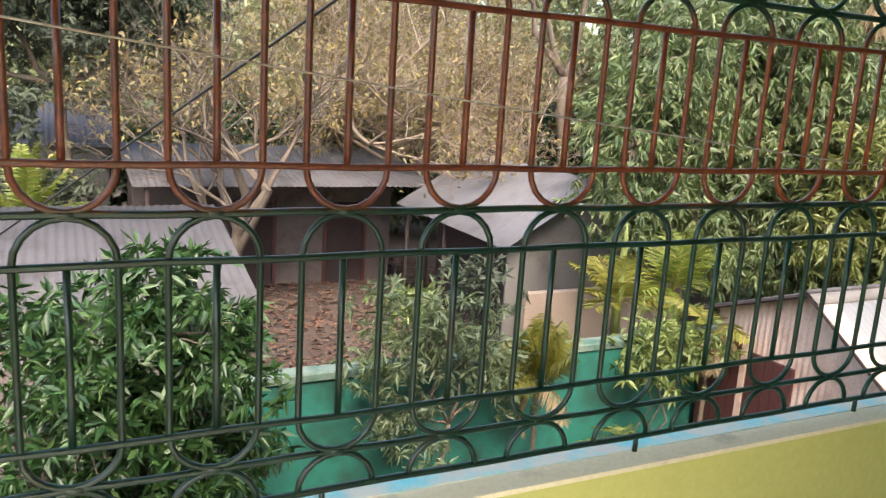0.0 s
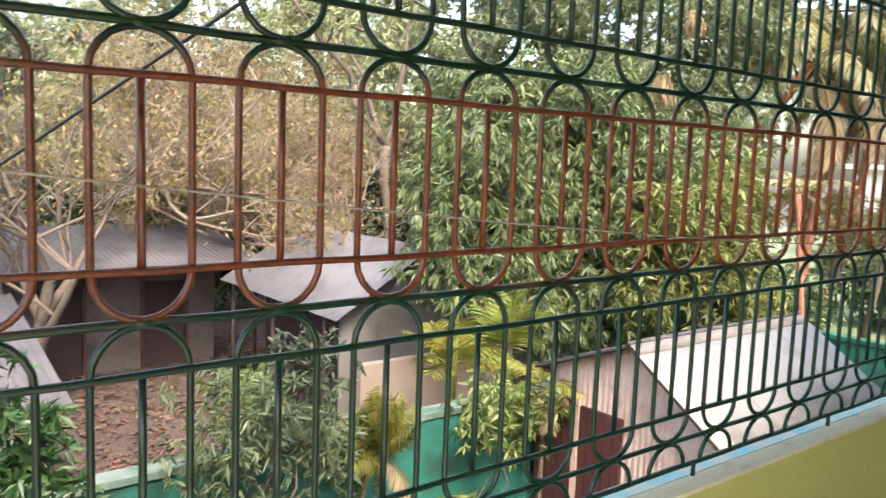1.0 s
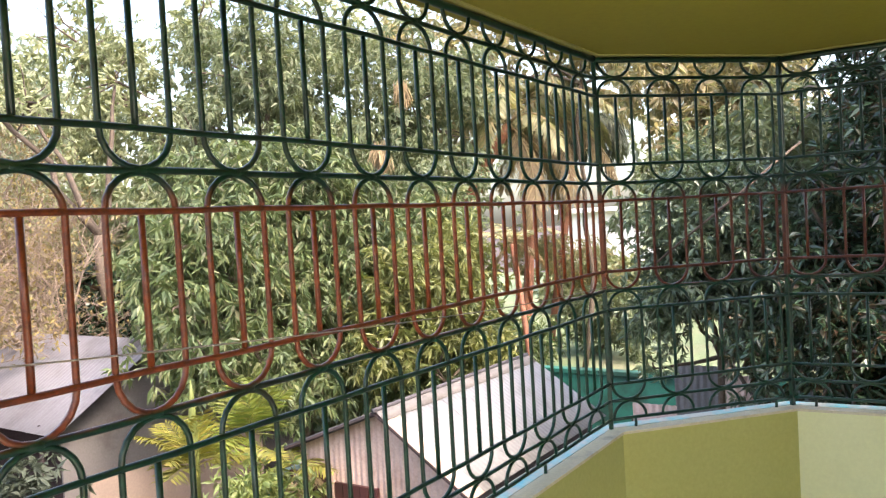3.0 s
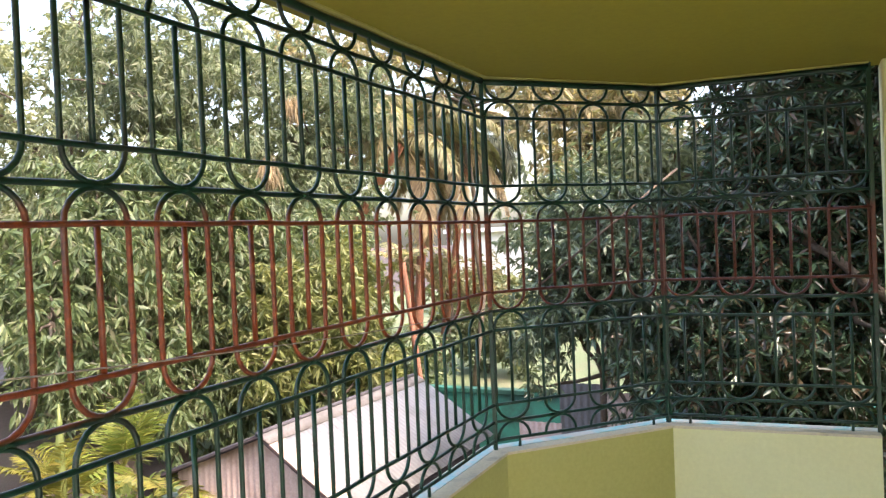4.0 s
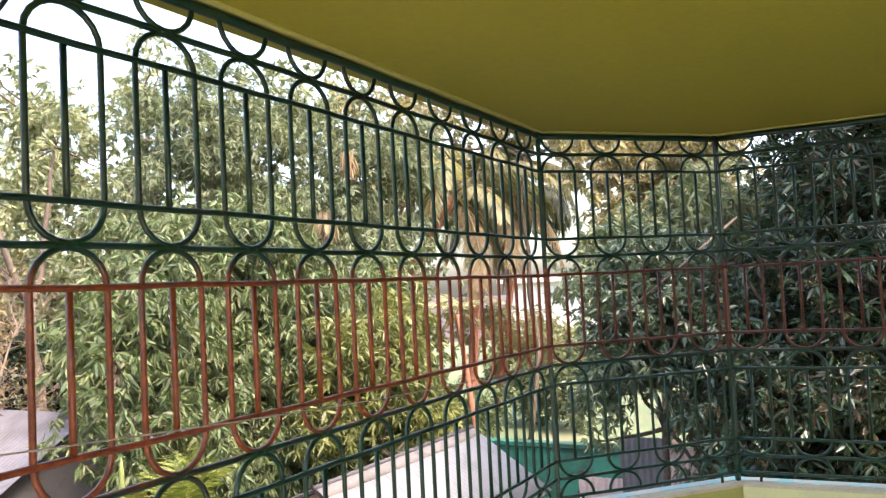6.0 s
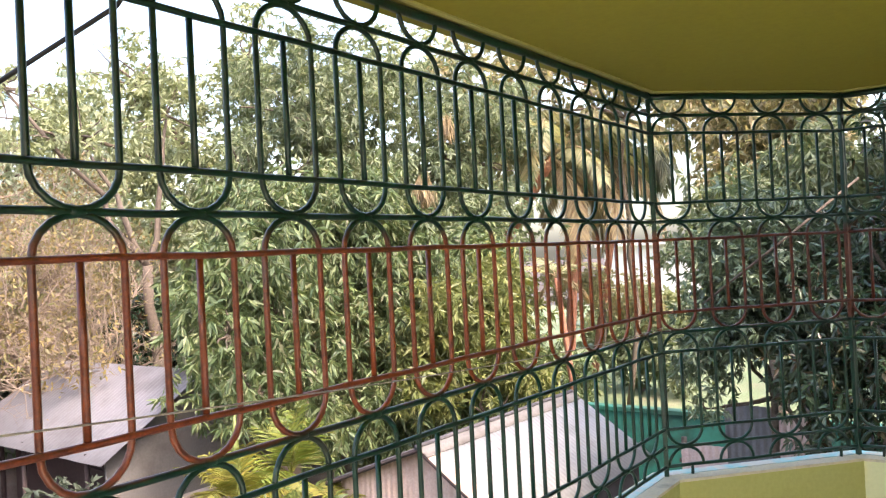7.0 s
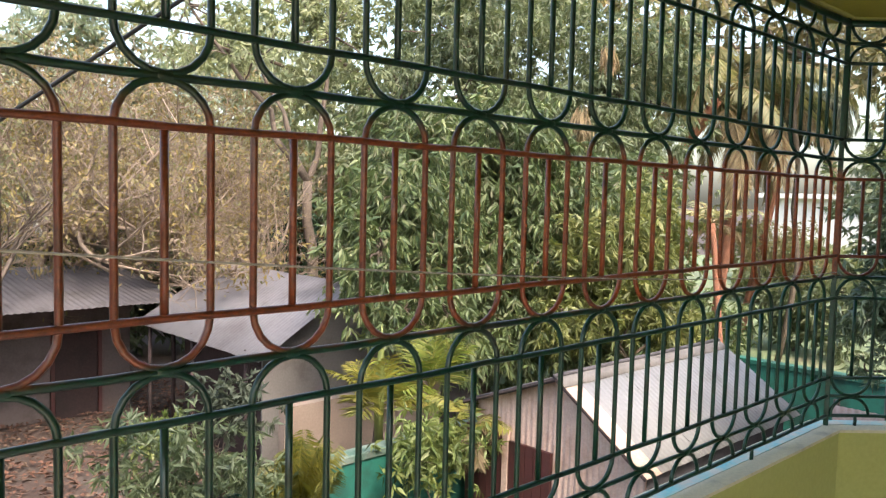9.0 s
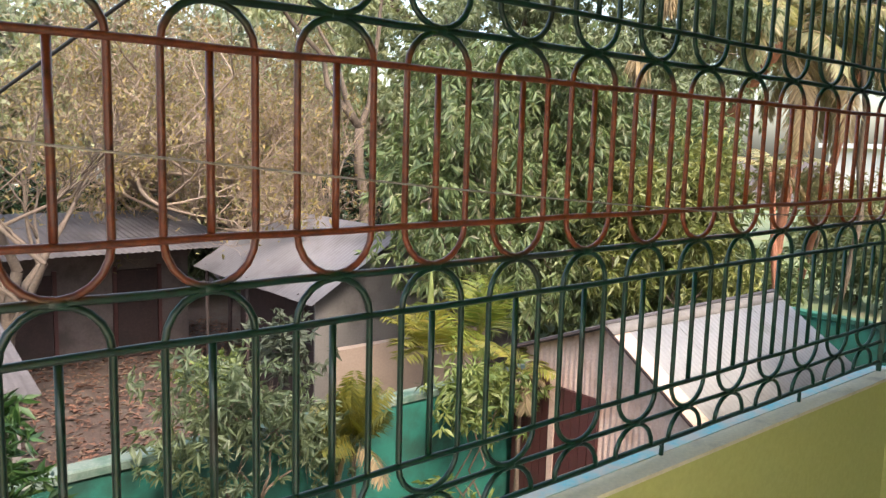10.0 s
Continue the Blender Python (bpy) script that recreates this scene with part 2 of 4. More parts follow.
GOLD_LEAF = foliage("golden_frond", [(0.187, 0.180, 0.030), (0.238, 0.221, 0.045), (0.137, 0.156, 0.030), (0.274, 0.221, 0.060), (0.158, 0.180, 0.040)])
PALM_GREY = foliage("faded_frond", [(0.230, 0.240, 0.150), (0.320, 0.300, 0.190), (0.180, 0.200, 0.120), (0.400, 0.330, 0.210)], 0.6, 0.4)
# backlit silhouette against the sky put into the frond colour
DARK_FROND = foliage("backlit_frond", [(0.030, 0.042, 0.022), (0.048, 0.060, 0.030), (0.070, 0.078, 0.042)], 0.6, 0.15)
PALM_DEAD = foliage("dead_frond", [(0.280, 0.210, 0.135), (0.215, 0.160, 0.105), (0.350, 0.270, 0.170), (0.165, 0.122, 0.085)], 0.8, 0.3)
LITTER = foliage("fallen_leaf", [(0.115, 0.054, 0.042), (0.165, 0.085, 0.065), (0.080, 0.040, 0.034), (0.160, 0.115, 0.090)], 0.8, 0.1)


# ---------------------------------------------------------------- mesh tools
def mesh_of(name, verts, faces, mat, smooth=False):
    me = bpy.data.meshes.new(name)
    me.from_pydata([tuple(v) for v in verts], [], [tuple(f) for f in faces])
    me.materials.append(mat)
    if smooth:
        me.shade_smooth()
    me.update()
    return me


def mesh_of_triangles(name, verts, mat):
    """A mesh from an array (n, 4, 3) of folded leaf blades: base, left, tip, right."""
    n = len(verts)
    me = bpy.data.meshes.new(name)
    me.vertices.add(n * 4)
    me.vertices.foreach_set("co", np.ascontiguousarray(verts, dtype=np.float32).ravel())
    idx = (np.arange(n)[:, None] * 4 + np.array([0, 2, 1, 0, 3, 2])).astype(np.int32)
    me.loops.add(n * 6)
    me.loops.foreach_set("vertex_index", idx.ravel())
    me.polygons.add(n * 2)
    me.polygons.foreach_set("loop_start", np.arange(0, n * 6, 3, dtype=np.int32))
    me.update(calc_edges=True)
    me.materials.append(mat)
    return me


def part(name, me, parent, label="", m=None, kind=""):
    ob = new(name, me)
    if parent is not None:
        ob.parent = parent
    if m is not None:
        ob.matrix_local = m
    return tagged(ob, label, kind=kind)


def thing(name, label, category, m=None, group="", kind=""):
    ob = new(name)
    ob.empty_display_size = 0.1
    if m is not None:
        ob.matrix_world = m
    return tagged(ob, label, category, group, kind)


def box(x0, y0, z0, x1, y1, z1):
    v = [(x, y, z) for z in (z0, z1) for y in (y0, y1) for x in (x0, x1)]
    f = [(0, 2, 3, 1), (4, 5, 7, 6), (0, 1, 5, 4), (2, 6, 7, 3), (0, 4, 6, 2), (1, 3, 7, 5)]
    return v, f


def bevelled_box(name, b, mat, width=0.004):
    bm = bmesh.new()
    v, f = box(*b)
    vs = [bm.verts.new(p) for p in v]
    for q in f:
        bm.faces.new([vs[i] for i in q])
    bmesh.ops.bevel(bm, geom=bm.edges[:], offset=width, segments=1, affect="EDGES")
    me = bpy.data.meshes.new(name)
    bm.to_mesh(me)
    bm.free()
    me.materials.append(mat)
    return me


def tube(points, radii, sides=6, closed=False, caps=True):
    """Verts and faces of a tube along points; radii is a number or one for each point."""
    pts = [Vector(p) for p in points]
    n = len(pts)
    if not hasattr(radii, "__len__"):
        radii = [radii] * n
    verts, faces = [], []
    ref = None
    for i, p in enumerate(pts):
        a = pts[i - 1] if (i or closed) else p
        b = pts[(i + 1) % n] if (i < n - 1 or closed) else p
        d = (b - a).normalized()
        if ref is None:
            ref = Vector((0, 0, 1)) if abs(d.z) < 0.9 else Vector((0, 1, 0))
        u = d.cross(ref).normalized()
        w = u.cross(d).normalized()
        ref = w
        for k in range(sides):
            ang = 2 * math.pi * (k + 0.5) / sides
            verts.append(p + (u * math.cos(ang) + w * math.sin(ang)) * radii[i])
    for i in range(n if closed else n - 1):
        j = (i + 1) % n
        for k in range(sides):
            faces.append((i * sides + k, i * sides + (k + 1) % sides, j * sides + (k + 1) % sides, j * sides + k))
    if caps and not closed:
        faces.append(tuple(range(sides))[::-1])
        faces.append(tuple(range((n - 1) * sides, n * sides)))
    return verts, faces


def merged(pieces):
    verts, faces = [], []
    for v, f in pieces:
        o = len(verts)
        verts += list(v)
        faces += [tuple(i + o for i in q) for q in f]
    return verts, faces


def sheet(p, along, down, width, length, pitch=0.09, amp=0.012, thick=0.004):
    """A corrugated sheet: p one corner, waves across `along`, lying down the slope."""
    p, a, d = Vector(p), Vector(along).normalized(), Vector(down).normalized()
    up = a.cross(d).normalized()
    if up.z < 0:
        up = -up
    steps = max(4, int(width / pitch * 6))
    verts, faces = [], []
    for lay in (0, -thick):
        for j in (0, 0.5, 1):
            for i in range(steps + 1):
                s = width * i / steps
                verts.append(p + a * s + d * (length * j) + up * (amp * math.sin(2 * math.pi * s / pitch) + lay))
    row, lay = steps + 1, 3 * (steps + 1)
    for j in range(2):
        for i in range(steps):
            q = (j * row + i, j * row + i + 1, (j + 1) * row + i + 1, (j + 1) * row + i)
            faces.append(q)
            faces.append(tuple(x + lay for x in q[::-1]))
    for i in range(steps):
        faces.append((i + 1, i, i + lay, i + 1 + lay))
        o = 2 * row
        faces.append((o + i, o + i + 1, o + i + 1 + lay, o + i + lay))
    return verts, faces


# ---------------------------------------------------------------- plant tools
def blades(base, way, length, width, rng, fold=0.25, flat=None):
    """Folded leaf blades from base points along way; arrays in, (n, 4, 3) out."""
    n = len(base)
    side = np.cross(way, flat if flat is not None else rng.normal(size=(n, 3)))
    side /= np.linalg.norm(side, axis=1, keepdims=True) + 1e-9
    up = np.cross(side, way)
    length = np.asarray(length).reshape(-1, 1) * np.ones((n, 1))
    width = np.asarray(width).reshape(-1, 1) * np.ones((n, 1))
    mid = base + way * length * 0.42
    tip = base + way * length - np.array([0, 0, 1.0]) * length * 0.12
    lift = up * width * fold
    return np.stack([base, mid + side * width * 0.5 + lift, tip, mid - side * width * 0.5 + lift], 1)


def crown_blades(lobes, clusters, per, length, width, droop, rng, shell=0.45, spread=1.0, clump=0):
    """Leaf whorls over ellipsoid lobes (x, y, z, rx, ry, rz), thicker towards the skin."""
    lobes = np.array(lobes, float)
    vol = lobes[:, 3] * lobes[:, 4] * lobes[:, 5]
    pick = rng.choice(len(lobes), clusters, p=vol / vol.sum())
    d = rng.normal(size=(clusters, 3))
    d /= np.linalg.norm(d, axis=1, keepdims=True)
    r = rng.random(clusters) ** shell
    wob = 1 + 0.22 * np.sin(d[:, 0] * 7 + pick) * np.cos(d[:, 2] * 6 + d[:, 1] * 5)
    c = lobes[pick, :3] + d * (r * wob)[:, None] * lobes[pick, 3:]
    if clump:
        heads = max(3, clusters // clump)
        own = rng.integers(0, heads, clusters)
        c = c[own] + (c - lobes[pick, :3])[own] * 0.05 + rng.normal(size=(clusters, 3)) * length * (clump / 14) ** 0.33 * np.array([1.2, 1.2, 0.95])
        d = d[own]
    out = d * 0.6 + rng.normal(size=(clusters, 3)) * 0.5
    base = np.repeat(c, per, 0) + rng.normal(size=(clusters * per, 3)) * length * 0.10
    out /= np.linalg.norm(out, axis=1, keepdims=True) + 1e-9
    way = np.repeat(out, per, 0) * rng.uniform(0.0, 0.9, (clusters * per, 1))
    ray = rng.normal(size=(clusters * per, 3))
    axis = np.repeat(out, per, 0)
    ray -= axis * (ray * axis).sum(1, keepdims=True)
    way += ray / (np.linalg.norm(ray, axis=1, keepdims=True) + 1e-9) * spread
    way[:, 2] -= droop
    way /= np.linalg.norm(way, axis=1, keepdims=True) + 1e-9
    ln = length * rng.uniform(0.65, 1.15, clusters * per)
    return blades(base, way, ln, width * ln / length, rng)


def limb(rng, a, b, r0, r1, sag=0.12, n=6, sides=7):
    a, b = Vector(a), Vector(b)
    L = (b - a).length
    pts = []
    for i in range(n):
        s = i / (n - 1)
        w = math.sin(math.pi * s) * L * sag
        pts.append(a.lerp(b, s) + Vector((rng.normal() * w * 0.5, rng.normal() * w * 0.5, rng.normal() * w * 0.3)))
    return tube(pts, [r0 + (r1 - r0) * i / (n - 1) for i in range(n)], sides)


def leafy_tree(name, label, category, foot, lobes, trunk_r, clusters, per, length, width, droop, leaf, bark, seed, shell=0.45, fork=None, twigs=0, clump=14):
    rng = np.random.default_rng(seed)
    t = thing(name, label, category, pose(*foot))
    o = Vector(foot)
    low = min(l[2] - l[5] * 0.3 for l in lobes)
    top = Vector(fork) if fork else Vector((sum(l[0] for l in lobes) / len(lobes), sum(l[1] for l in lobes) / len(lobes), max(low, foot[2] + 0.4)))
    part("trunk", mesh_of("trunk", *limb(rng, (0, 0, 0), top - o, trunk_r, trunk_r * 0.7, 0.05, 7, 9), bark, True), t)
    for l in lobes:
        pieces = []
        c = Vector(l[:3]) - o
        pieces.append(limb(rng, top - o, c, trunk_r * 0.55, trunk_r * 0.18, 0.12))
        for k in range(4 + twigs):
            d = rng.normal(size=3)
            d /= np.linalg.norm(d)
            pieces.append(limb(rng, c, c + Vector((d[0] * l[3] * 0.85, d[1] * l[4] * 0.85, d[2] * l[5] * 0.85)), trunk_r * 0.2, trunk_r * 0.05, 0.12, 5, 5))
        part("limb", mesh_of("limb", *merged(pieces), bark, True), t)
    local = [(l[0] - o.x, l[1] - o.y, l[2] - o.z, *l[3:]) for l in lobes]
    part("crown", mesh_of_triangles("crown", crown_blades(local, clusters, per, length, width, droop, rng, shell, 1.0, clump), leaf), t, kind="stuff")
    return t


def frond_blades(rng, base, heading, rise, length, droop, leaflets, leaf_len, leaf_w, hang=0.35):
    """One pinnate frond: the points of its rib, and its leaflets."""
    pts = []
    p = np.array(base, float)
    el = rise
    steps = 12
    for i in range(steps + 1):
        pts.append(p.copy())
        p = p + np.array([math.cos(heading) * math.cos(el), math.sin(heading) * math.cos(el), math.sin(el)]) * length / steps
        el -= droop / steps * (0.5 + i / steps)
    pts = np.array(pts)
    s = np.linspace(0.18, 1.0, leaflets)
    pos = np.stack([np.interp(s * steps, range(steps + 1), pts[:, k]) for k in range(3)], 1)
    tan = np.gradient(pos, axis=0)
    tan /= np.linalg.norm(tan, axis=1, keepdims=True)
    side = np.cross(tan, [0, 0, 1.0])
    side /= np.linalg.norm(side, axis=1, keepdims=True) + 1e-9
    sets = []
    for sg in (1, -1):
        way = side * sg + tan * 0.75 + rng.normal(size=side.shape) * 0.12
        way[:, 2] -= hang
        way /= np.linalg.norm(way, axis=1, keepdims=True)
        ln = leaf_len * (0.35 + 0.65 * np.sin(math.pi * np.clip(s * 0.92 + 0.08, 0, 1)) ** 0.7) * rng.uniform(0.85, 1.1, leaflets)
        sets.append(blades(pos, way, ln, leaf_w, rng, 0.2, np.cross(way, tan)))
    return pts, np.concatenate(sets)


def palm(name, label, foot, top, trunk_r, fronds, seed, leaf, rib, dead=0, dead_leaf=None, length=1.6, leaflets=46, leaf_len=0.4, leaf_w=0.03, spread=1.0, droop=1.5, bark=None, hang=0.35):
    rng = np.random.default_rng(seed)
    t = thing(name, label, "palm", pose(*foot))
    rel = Vector(top) - Vector(foot)
    if trunk_r > 0:
        pts = [Vector((0, 0, 0)).lerp(rel, i / 14) for i in range(15)]
        part("trunk", mesh_of("trunk", *tube(pts, [trunk_r * (1.15 - 0.3 * i / 14) * (1.06 if i % 2 else 0.96) for i in range(15)], 10), bark or PALM_BARK, True), t)
    for i in range(fronds + dead):
        gone = i >= fronds
        head = i * 2.39996 + rng.uniform(-0.2, 0.2)
        rise = rng.uniform(0.2, 1.35) * spread if not gone else rng.uniform(-0.9, 0.1)
        pts, bl = frond_blades(rng, rel, head, rise, length * rng.uniform(0.8, 1.1), droop * rng.uniform(0.8, 1.2) if not gone else 1.5, leaflets, leaf_len, leaf_w, hang if not gone else 0.95)
        fr = part("dead_frond" if gone else "frond", mesh_of_triangles("frond", bl, dead_leaf if gone else leaf), t, "brown dried frond hanging down" if gone else "")
        part("rib", mesh_of("rib", *tube([Vector(p) for p in pts], [0.016 * length / 1.6 * (1 - 0.75 * k / 12) for k in range(13)], 5), rib, True), fr)
    return t

# ---------------------------------------------------------------- the plan
GROUND = -3.0
P0, P1, P2, P3 = (-4.92, 0.0), (-0.075, 0.0), (0.625, -0.628), (0.675, -1.535)
PARAPET_TOP, CEIL = 0.885, 2.522
BACK = -2.35


def offset_line(points, dist):
    """The plan line moved to its right by dist (towards the balcony), mitred at the corners."""
    out = []
    for i, p in enumerate(points):
        p = Vector(p)
        dirs = []
        if i:
            dirs.append((p - Vector(points[i - 1])).normalized())
        if i < len(points) - 1:
            dirs.append((Vector(points[i + 1]) - p).normalized())
        ns = [Vector((d.y, -d.x)) for d in dirs]
        n = (ns[0] + ns[-1]).normalized()
        out.append(p + n * (dist / n.dot(ns[0])))
    return out


def strip(points, d0, d1, z0, z1):
    """A solid band along a plan line, from offset d0 to d1 and z0 to z1."""
    a, b = offset_line(points, d0), offset_line(points, d1)
    n = len(points)
    verts = [(*p, z0) for p in a] + [(*p, z0) for p in b] + [(*p, z1) for p in a] + [(*p, z1) for p in b]
    faces = []
    for i in range(n - 1):
        faces += [(i, i + 1, n + i + 1, n + i), (2 * n + i, 3 * n + i, 3 * n + i + 1, 2 * n + i + 1),
                  (i, 2 * n + i, 2 * n + i + 1, i + 1), (n + i, n + i + 1, 3 * n + i + 1, 3 * n + i)]
    faces += [(0, n, 3 * n, 2 * n), (n - 1, 3 * n - 1, 4 * n - 1, 2 * n - 1)]
    return verts, faces


def structure(name, me, label, category):
    return tagged(new(name, me), label, category, kind="structure")


LINE = [(-5.0, 0.0), P1, P2, P3]

# ground: one sheet to the horizon, gently uneven
rows = [-400, -120, -40, -12, -4, 0, 3, 6, 8, 9, 10, 11, 12, 13, 14, 15, 16, 18, 20, 24, 30, 45, 90, 180, 400]
cols = [-400, -120, -40, -16, -9, -6, -4, -3, -2, -1, 0, 1, 2, 3, 4, 6, 8, 10, 12, 16, 22, 32, 50, 100, 180, 400]
gv = [(x, y, GROUND + (0.05 * noise.noise((x * 0.7, y * 0.7, 1)) if abs(x) < 60 and abs(y) < 60 else 0)) for y in rows for x in cols]
gf = [(j * len(cols) + i, j * len(cols) + i + 1, (j + 1) * len(cols) + i + 1, (j + 1) * len(cols) + i) for j in range(len(rows) - 1) for i in range(len(cols) - 1)]
structure("ground", mesh_of("ground", gv, gf, SOIL, True), "brown earth yard strewn with dry leaves", "ground")
lv, lf = box(10.6, -14, GROUND - 0.1, 60, 40, GROUND + 0.07)
structure("lawn", mesh_of("lawn", lv, lf, GRASS), "light green mown grass beyond the boundary wall", "grass")

# balcony shell
structure("wall_parapet", mesh_of("wall_parapet", *strip(LINE[:3], -0.06, 0.062, -0.3, PARAPET_TOP - 0.012), PLASTER), "olive yellow plastered balcony parapet wall", "wall")
# the pillar's cream instead of PLASTER: light on this face put into colour
structure("wall_parapet_end", mesh_of("wall_parapet_end", *strip(LINE[2:], -0.06, 0.062, -0.3, PARAPET_TOP - 0.013), CREAM), "cream plastered parapet under the end grille, paled for light on its face", "wall")
cop = structure("parapet_coping", mesh_of("parapet_coping", *strip(LINE, -0.075, 0.066, PARAPET_TOP - 0.012, PARAPET_TOP), COPING), "worn cream cement coping on the parapet", "coping")
part("blue_stripe", mesh_of("blue_stripe", *strip(LINE, -0.065, -0.004, PARAPET_TOP, PARAPET_TOP + 0.003), BLUE), cop, "flaking turquoise paint stripe")
outer = offset_line(LINE, -0.10)
cv = [(p.x, p.y, z) for z in (CEIL, CEIL + 0.22) for p in (Vector((-4.8, outer[0].y)), *outer[1:], Vector((0.80, BACK - 0.2)), Vector((-4.8, BACK - 0.2)))]
cf = [tuple(range(6)), tuple(range(11, 5, -1))] + [(i, i + 6, (i + 1) % 6 + 6, (i + 1) % 6) for i in range(6)]
structure("ceiling", mesh_of("ceiling", cv, cf, CEILING), "olive green painted balcony ceiling slab", "ceiling")
fv = [(p.x, p.y, z) for z in (-0.18, 0.0) for p in (*outer, Vector((0.80, BACK - 0.2)), Vector((-5.0, BACK - 0.2)))]
structure("ceiling_trim", mesh_of("ceiling_trim", *strip([(-4.8, 0.0), P1, P2, P3], 0.014, 0.030, CEIL - 0.006, CEIL), PLASTER), "thin raised plaster edge along the ceiling", "trim")
# never in view: pale so that it reflects light onto the ceiling
structure("floor", mesh_of("floor", fv, cf, FLOOR), "unseen balcony floor, pale to bounce light", "floor")
# out of view: white to reflect, ends at x=-3 to let light in
structure("wall_back", mesh_of("wall_back", *box(-3.0, BACK - 0.2, 0.0, 0.61, BACK, CEIL), WHITE_WALL), "unseen white house wall behind the balcony, cut short for light", "wall")
structure("pillar", bevelled_box("pillar", (0.62, -1.68, 0.0, 0.80, -1.582, CEIL), CREAM, 0.006), "cream plastered pillar at the end of the grille", "pillar")
structure("wall_side", mesh_of("wall_side", *box(0.72, BACK, 0.0, 0.80, -1.68, CEIL), DARK_WALL), "dark recessed door leaf beside the pillar", "wall")
structure("wall_lower_storey", mesh_of("wall_lower_storey", *box(-5.0, -9.0, GROUND - 0.1, 0.75, -0.35, -0.18), PLASTER), "plastered ground floor of the house", "wall")
# block out of view, added to throw the house's shadow on the yard
structure("wall_upper_storey", mesh_of("wall_upper_storey", *box(-3.0, -9.0, -0.18, 0.75, BACK - 0.2, 3.1), PLASTER), "unseen upper floor of the house, there to cast shade", "wall")

# boundary wall of the yard, and its turn
bw = structure("wall_boundary", mesh_of("wall_boundary", *box(-2.95, 5.40, GROUND - 0.1, 10.2, 5.55, -1.09), GREEN_WALL), "sea green painted boundary wall with dark stains", "wall")
part("wall_cap", bevelled_box("wall_cap", (-2.95, 5.37, -1.09, 10.2, 5.58, -1.0), GREEN_CAP, 0.012), bw, "bare weathered cement cap")
structure("wall_yard", mesh_of("wall_yard", *box(-9, 5.42, GROUND - 0.1, -2.95, 5.57, -0.7), SMOKE_WALL), "grey unpainted yard wall behind the young mango", "wall")
bw = structure("wall_boundary_side", mesh_of("wall_boundary_side", *box(10.2, -10, GROUND - 0.1, 10.35, 5.55, -1.09), GREEN_WALL), "sea green painted boundary wall at the far side", "wall")
part("wall_cap", bevelled_box("wall_cap", (10.17, -10, -1.09, 10.38, 5.58, -1.0), GREEN_WALL, 0.012), bw)

# ---------------------------------------------------------------- the iron grille
LEVELS = [0.925, 1.006, 1.084, 1.410, 1.495, 1.580, 1.888, 1.966, 2.046, 2.345, 2.423, 2.503]
R = 0.080
BAR = 0.0070


def stadium(z_low, z_lo, z_hi, z_high, r, k=10):
    """An upright closed loop in the x-z plane."""
    pts = []
    for i in range(k + 1):
        a = math.pi * i / k
        pts.append((r * math.cos(a), 0, z_hi + (z_high - z_hi) * math.sin(a)))
    for i in range(k + 1):
        a = math.pi + math.pi * i / k
        pts.append((r * math.cos(a), 0, z_lo + (z_lo - z_low) * math.sin(a)))
    return pts


def half_loop(z_flat, z_top, r, k=10):
    return [(r * math.cos(math.pi * i / k), 0, z_flat + (z_top - z_flat) * math.sin(math.pi * i / k)) for i in range(k + 1)]


LOOPS = [mesh_of("loop", *tube(stadium(LEVELS[a] + 0.004, LEVELS[a + 1], LEVELS[a + 2], LEVELS[a + 3] - 0.004, R), BAR * 0.95, 8, True), IRON, True) for a in (1, 4, 7)]
BARS = [mesh_of("bar", *tube([(0, 0, LEVELS[a]), (0, 0, (LEVELS[a] + LEVELS[a + 1]) / 2), (0, 0, LEVELS[a + 1])], BAR, 8), IRON, True) for a in (2, 5, 8)]
ARC_LOW = mesh_of("arc", *tube(half_loop(LEVELS[0], LEVELS[1] - 0.004, R), BAR * 0.95, 8), IRON, True)
ARC_HIGH = mesh_of("arc", *tube(half_loop(LEVELS[11], LEVELS[10] + 0.004, R), BAR * 0.95, 8), IRON, True)
KNOT = mesh_of("weld", *merged([tube([(-0.020, 0, 0), (-0.010, 0, 0), (0.010, 0, 0), (0.020, 0, 0)], [0.005, 0.0092, 0.0092, 0.005], 6)]), IRON, True)
FOOT = mesh_of("foot", *tube([(0, 0, PARAPET_TOP - 0.01), (0.002, 0, 0.905), (0, 0, LEVELS[0])], [0.0075, 0.0065, 0.0065], 8), IRON, True)


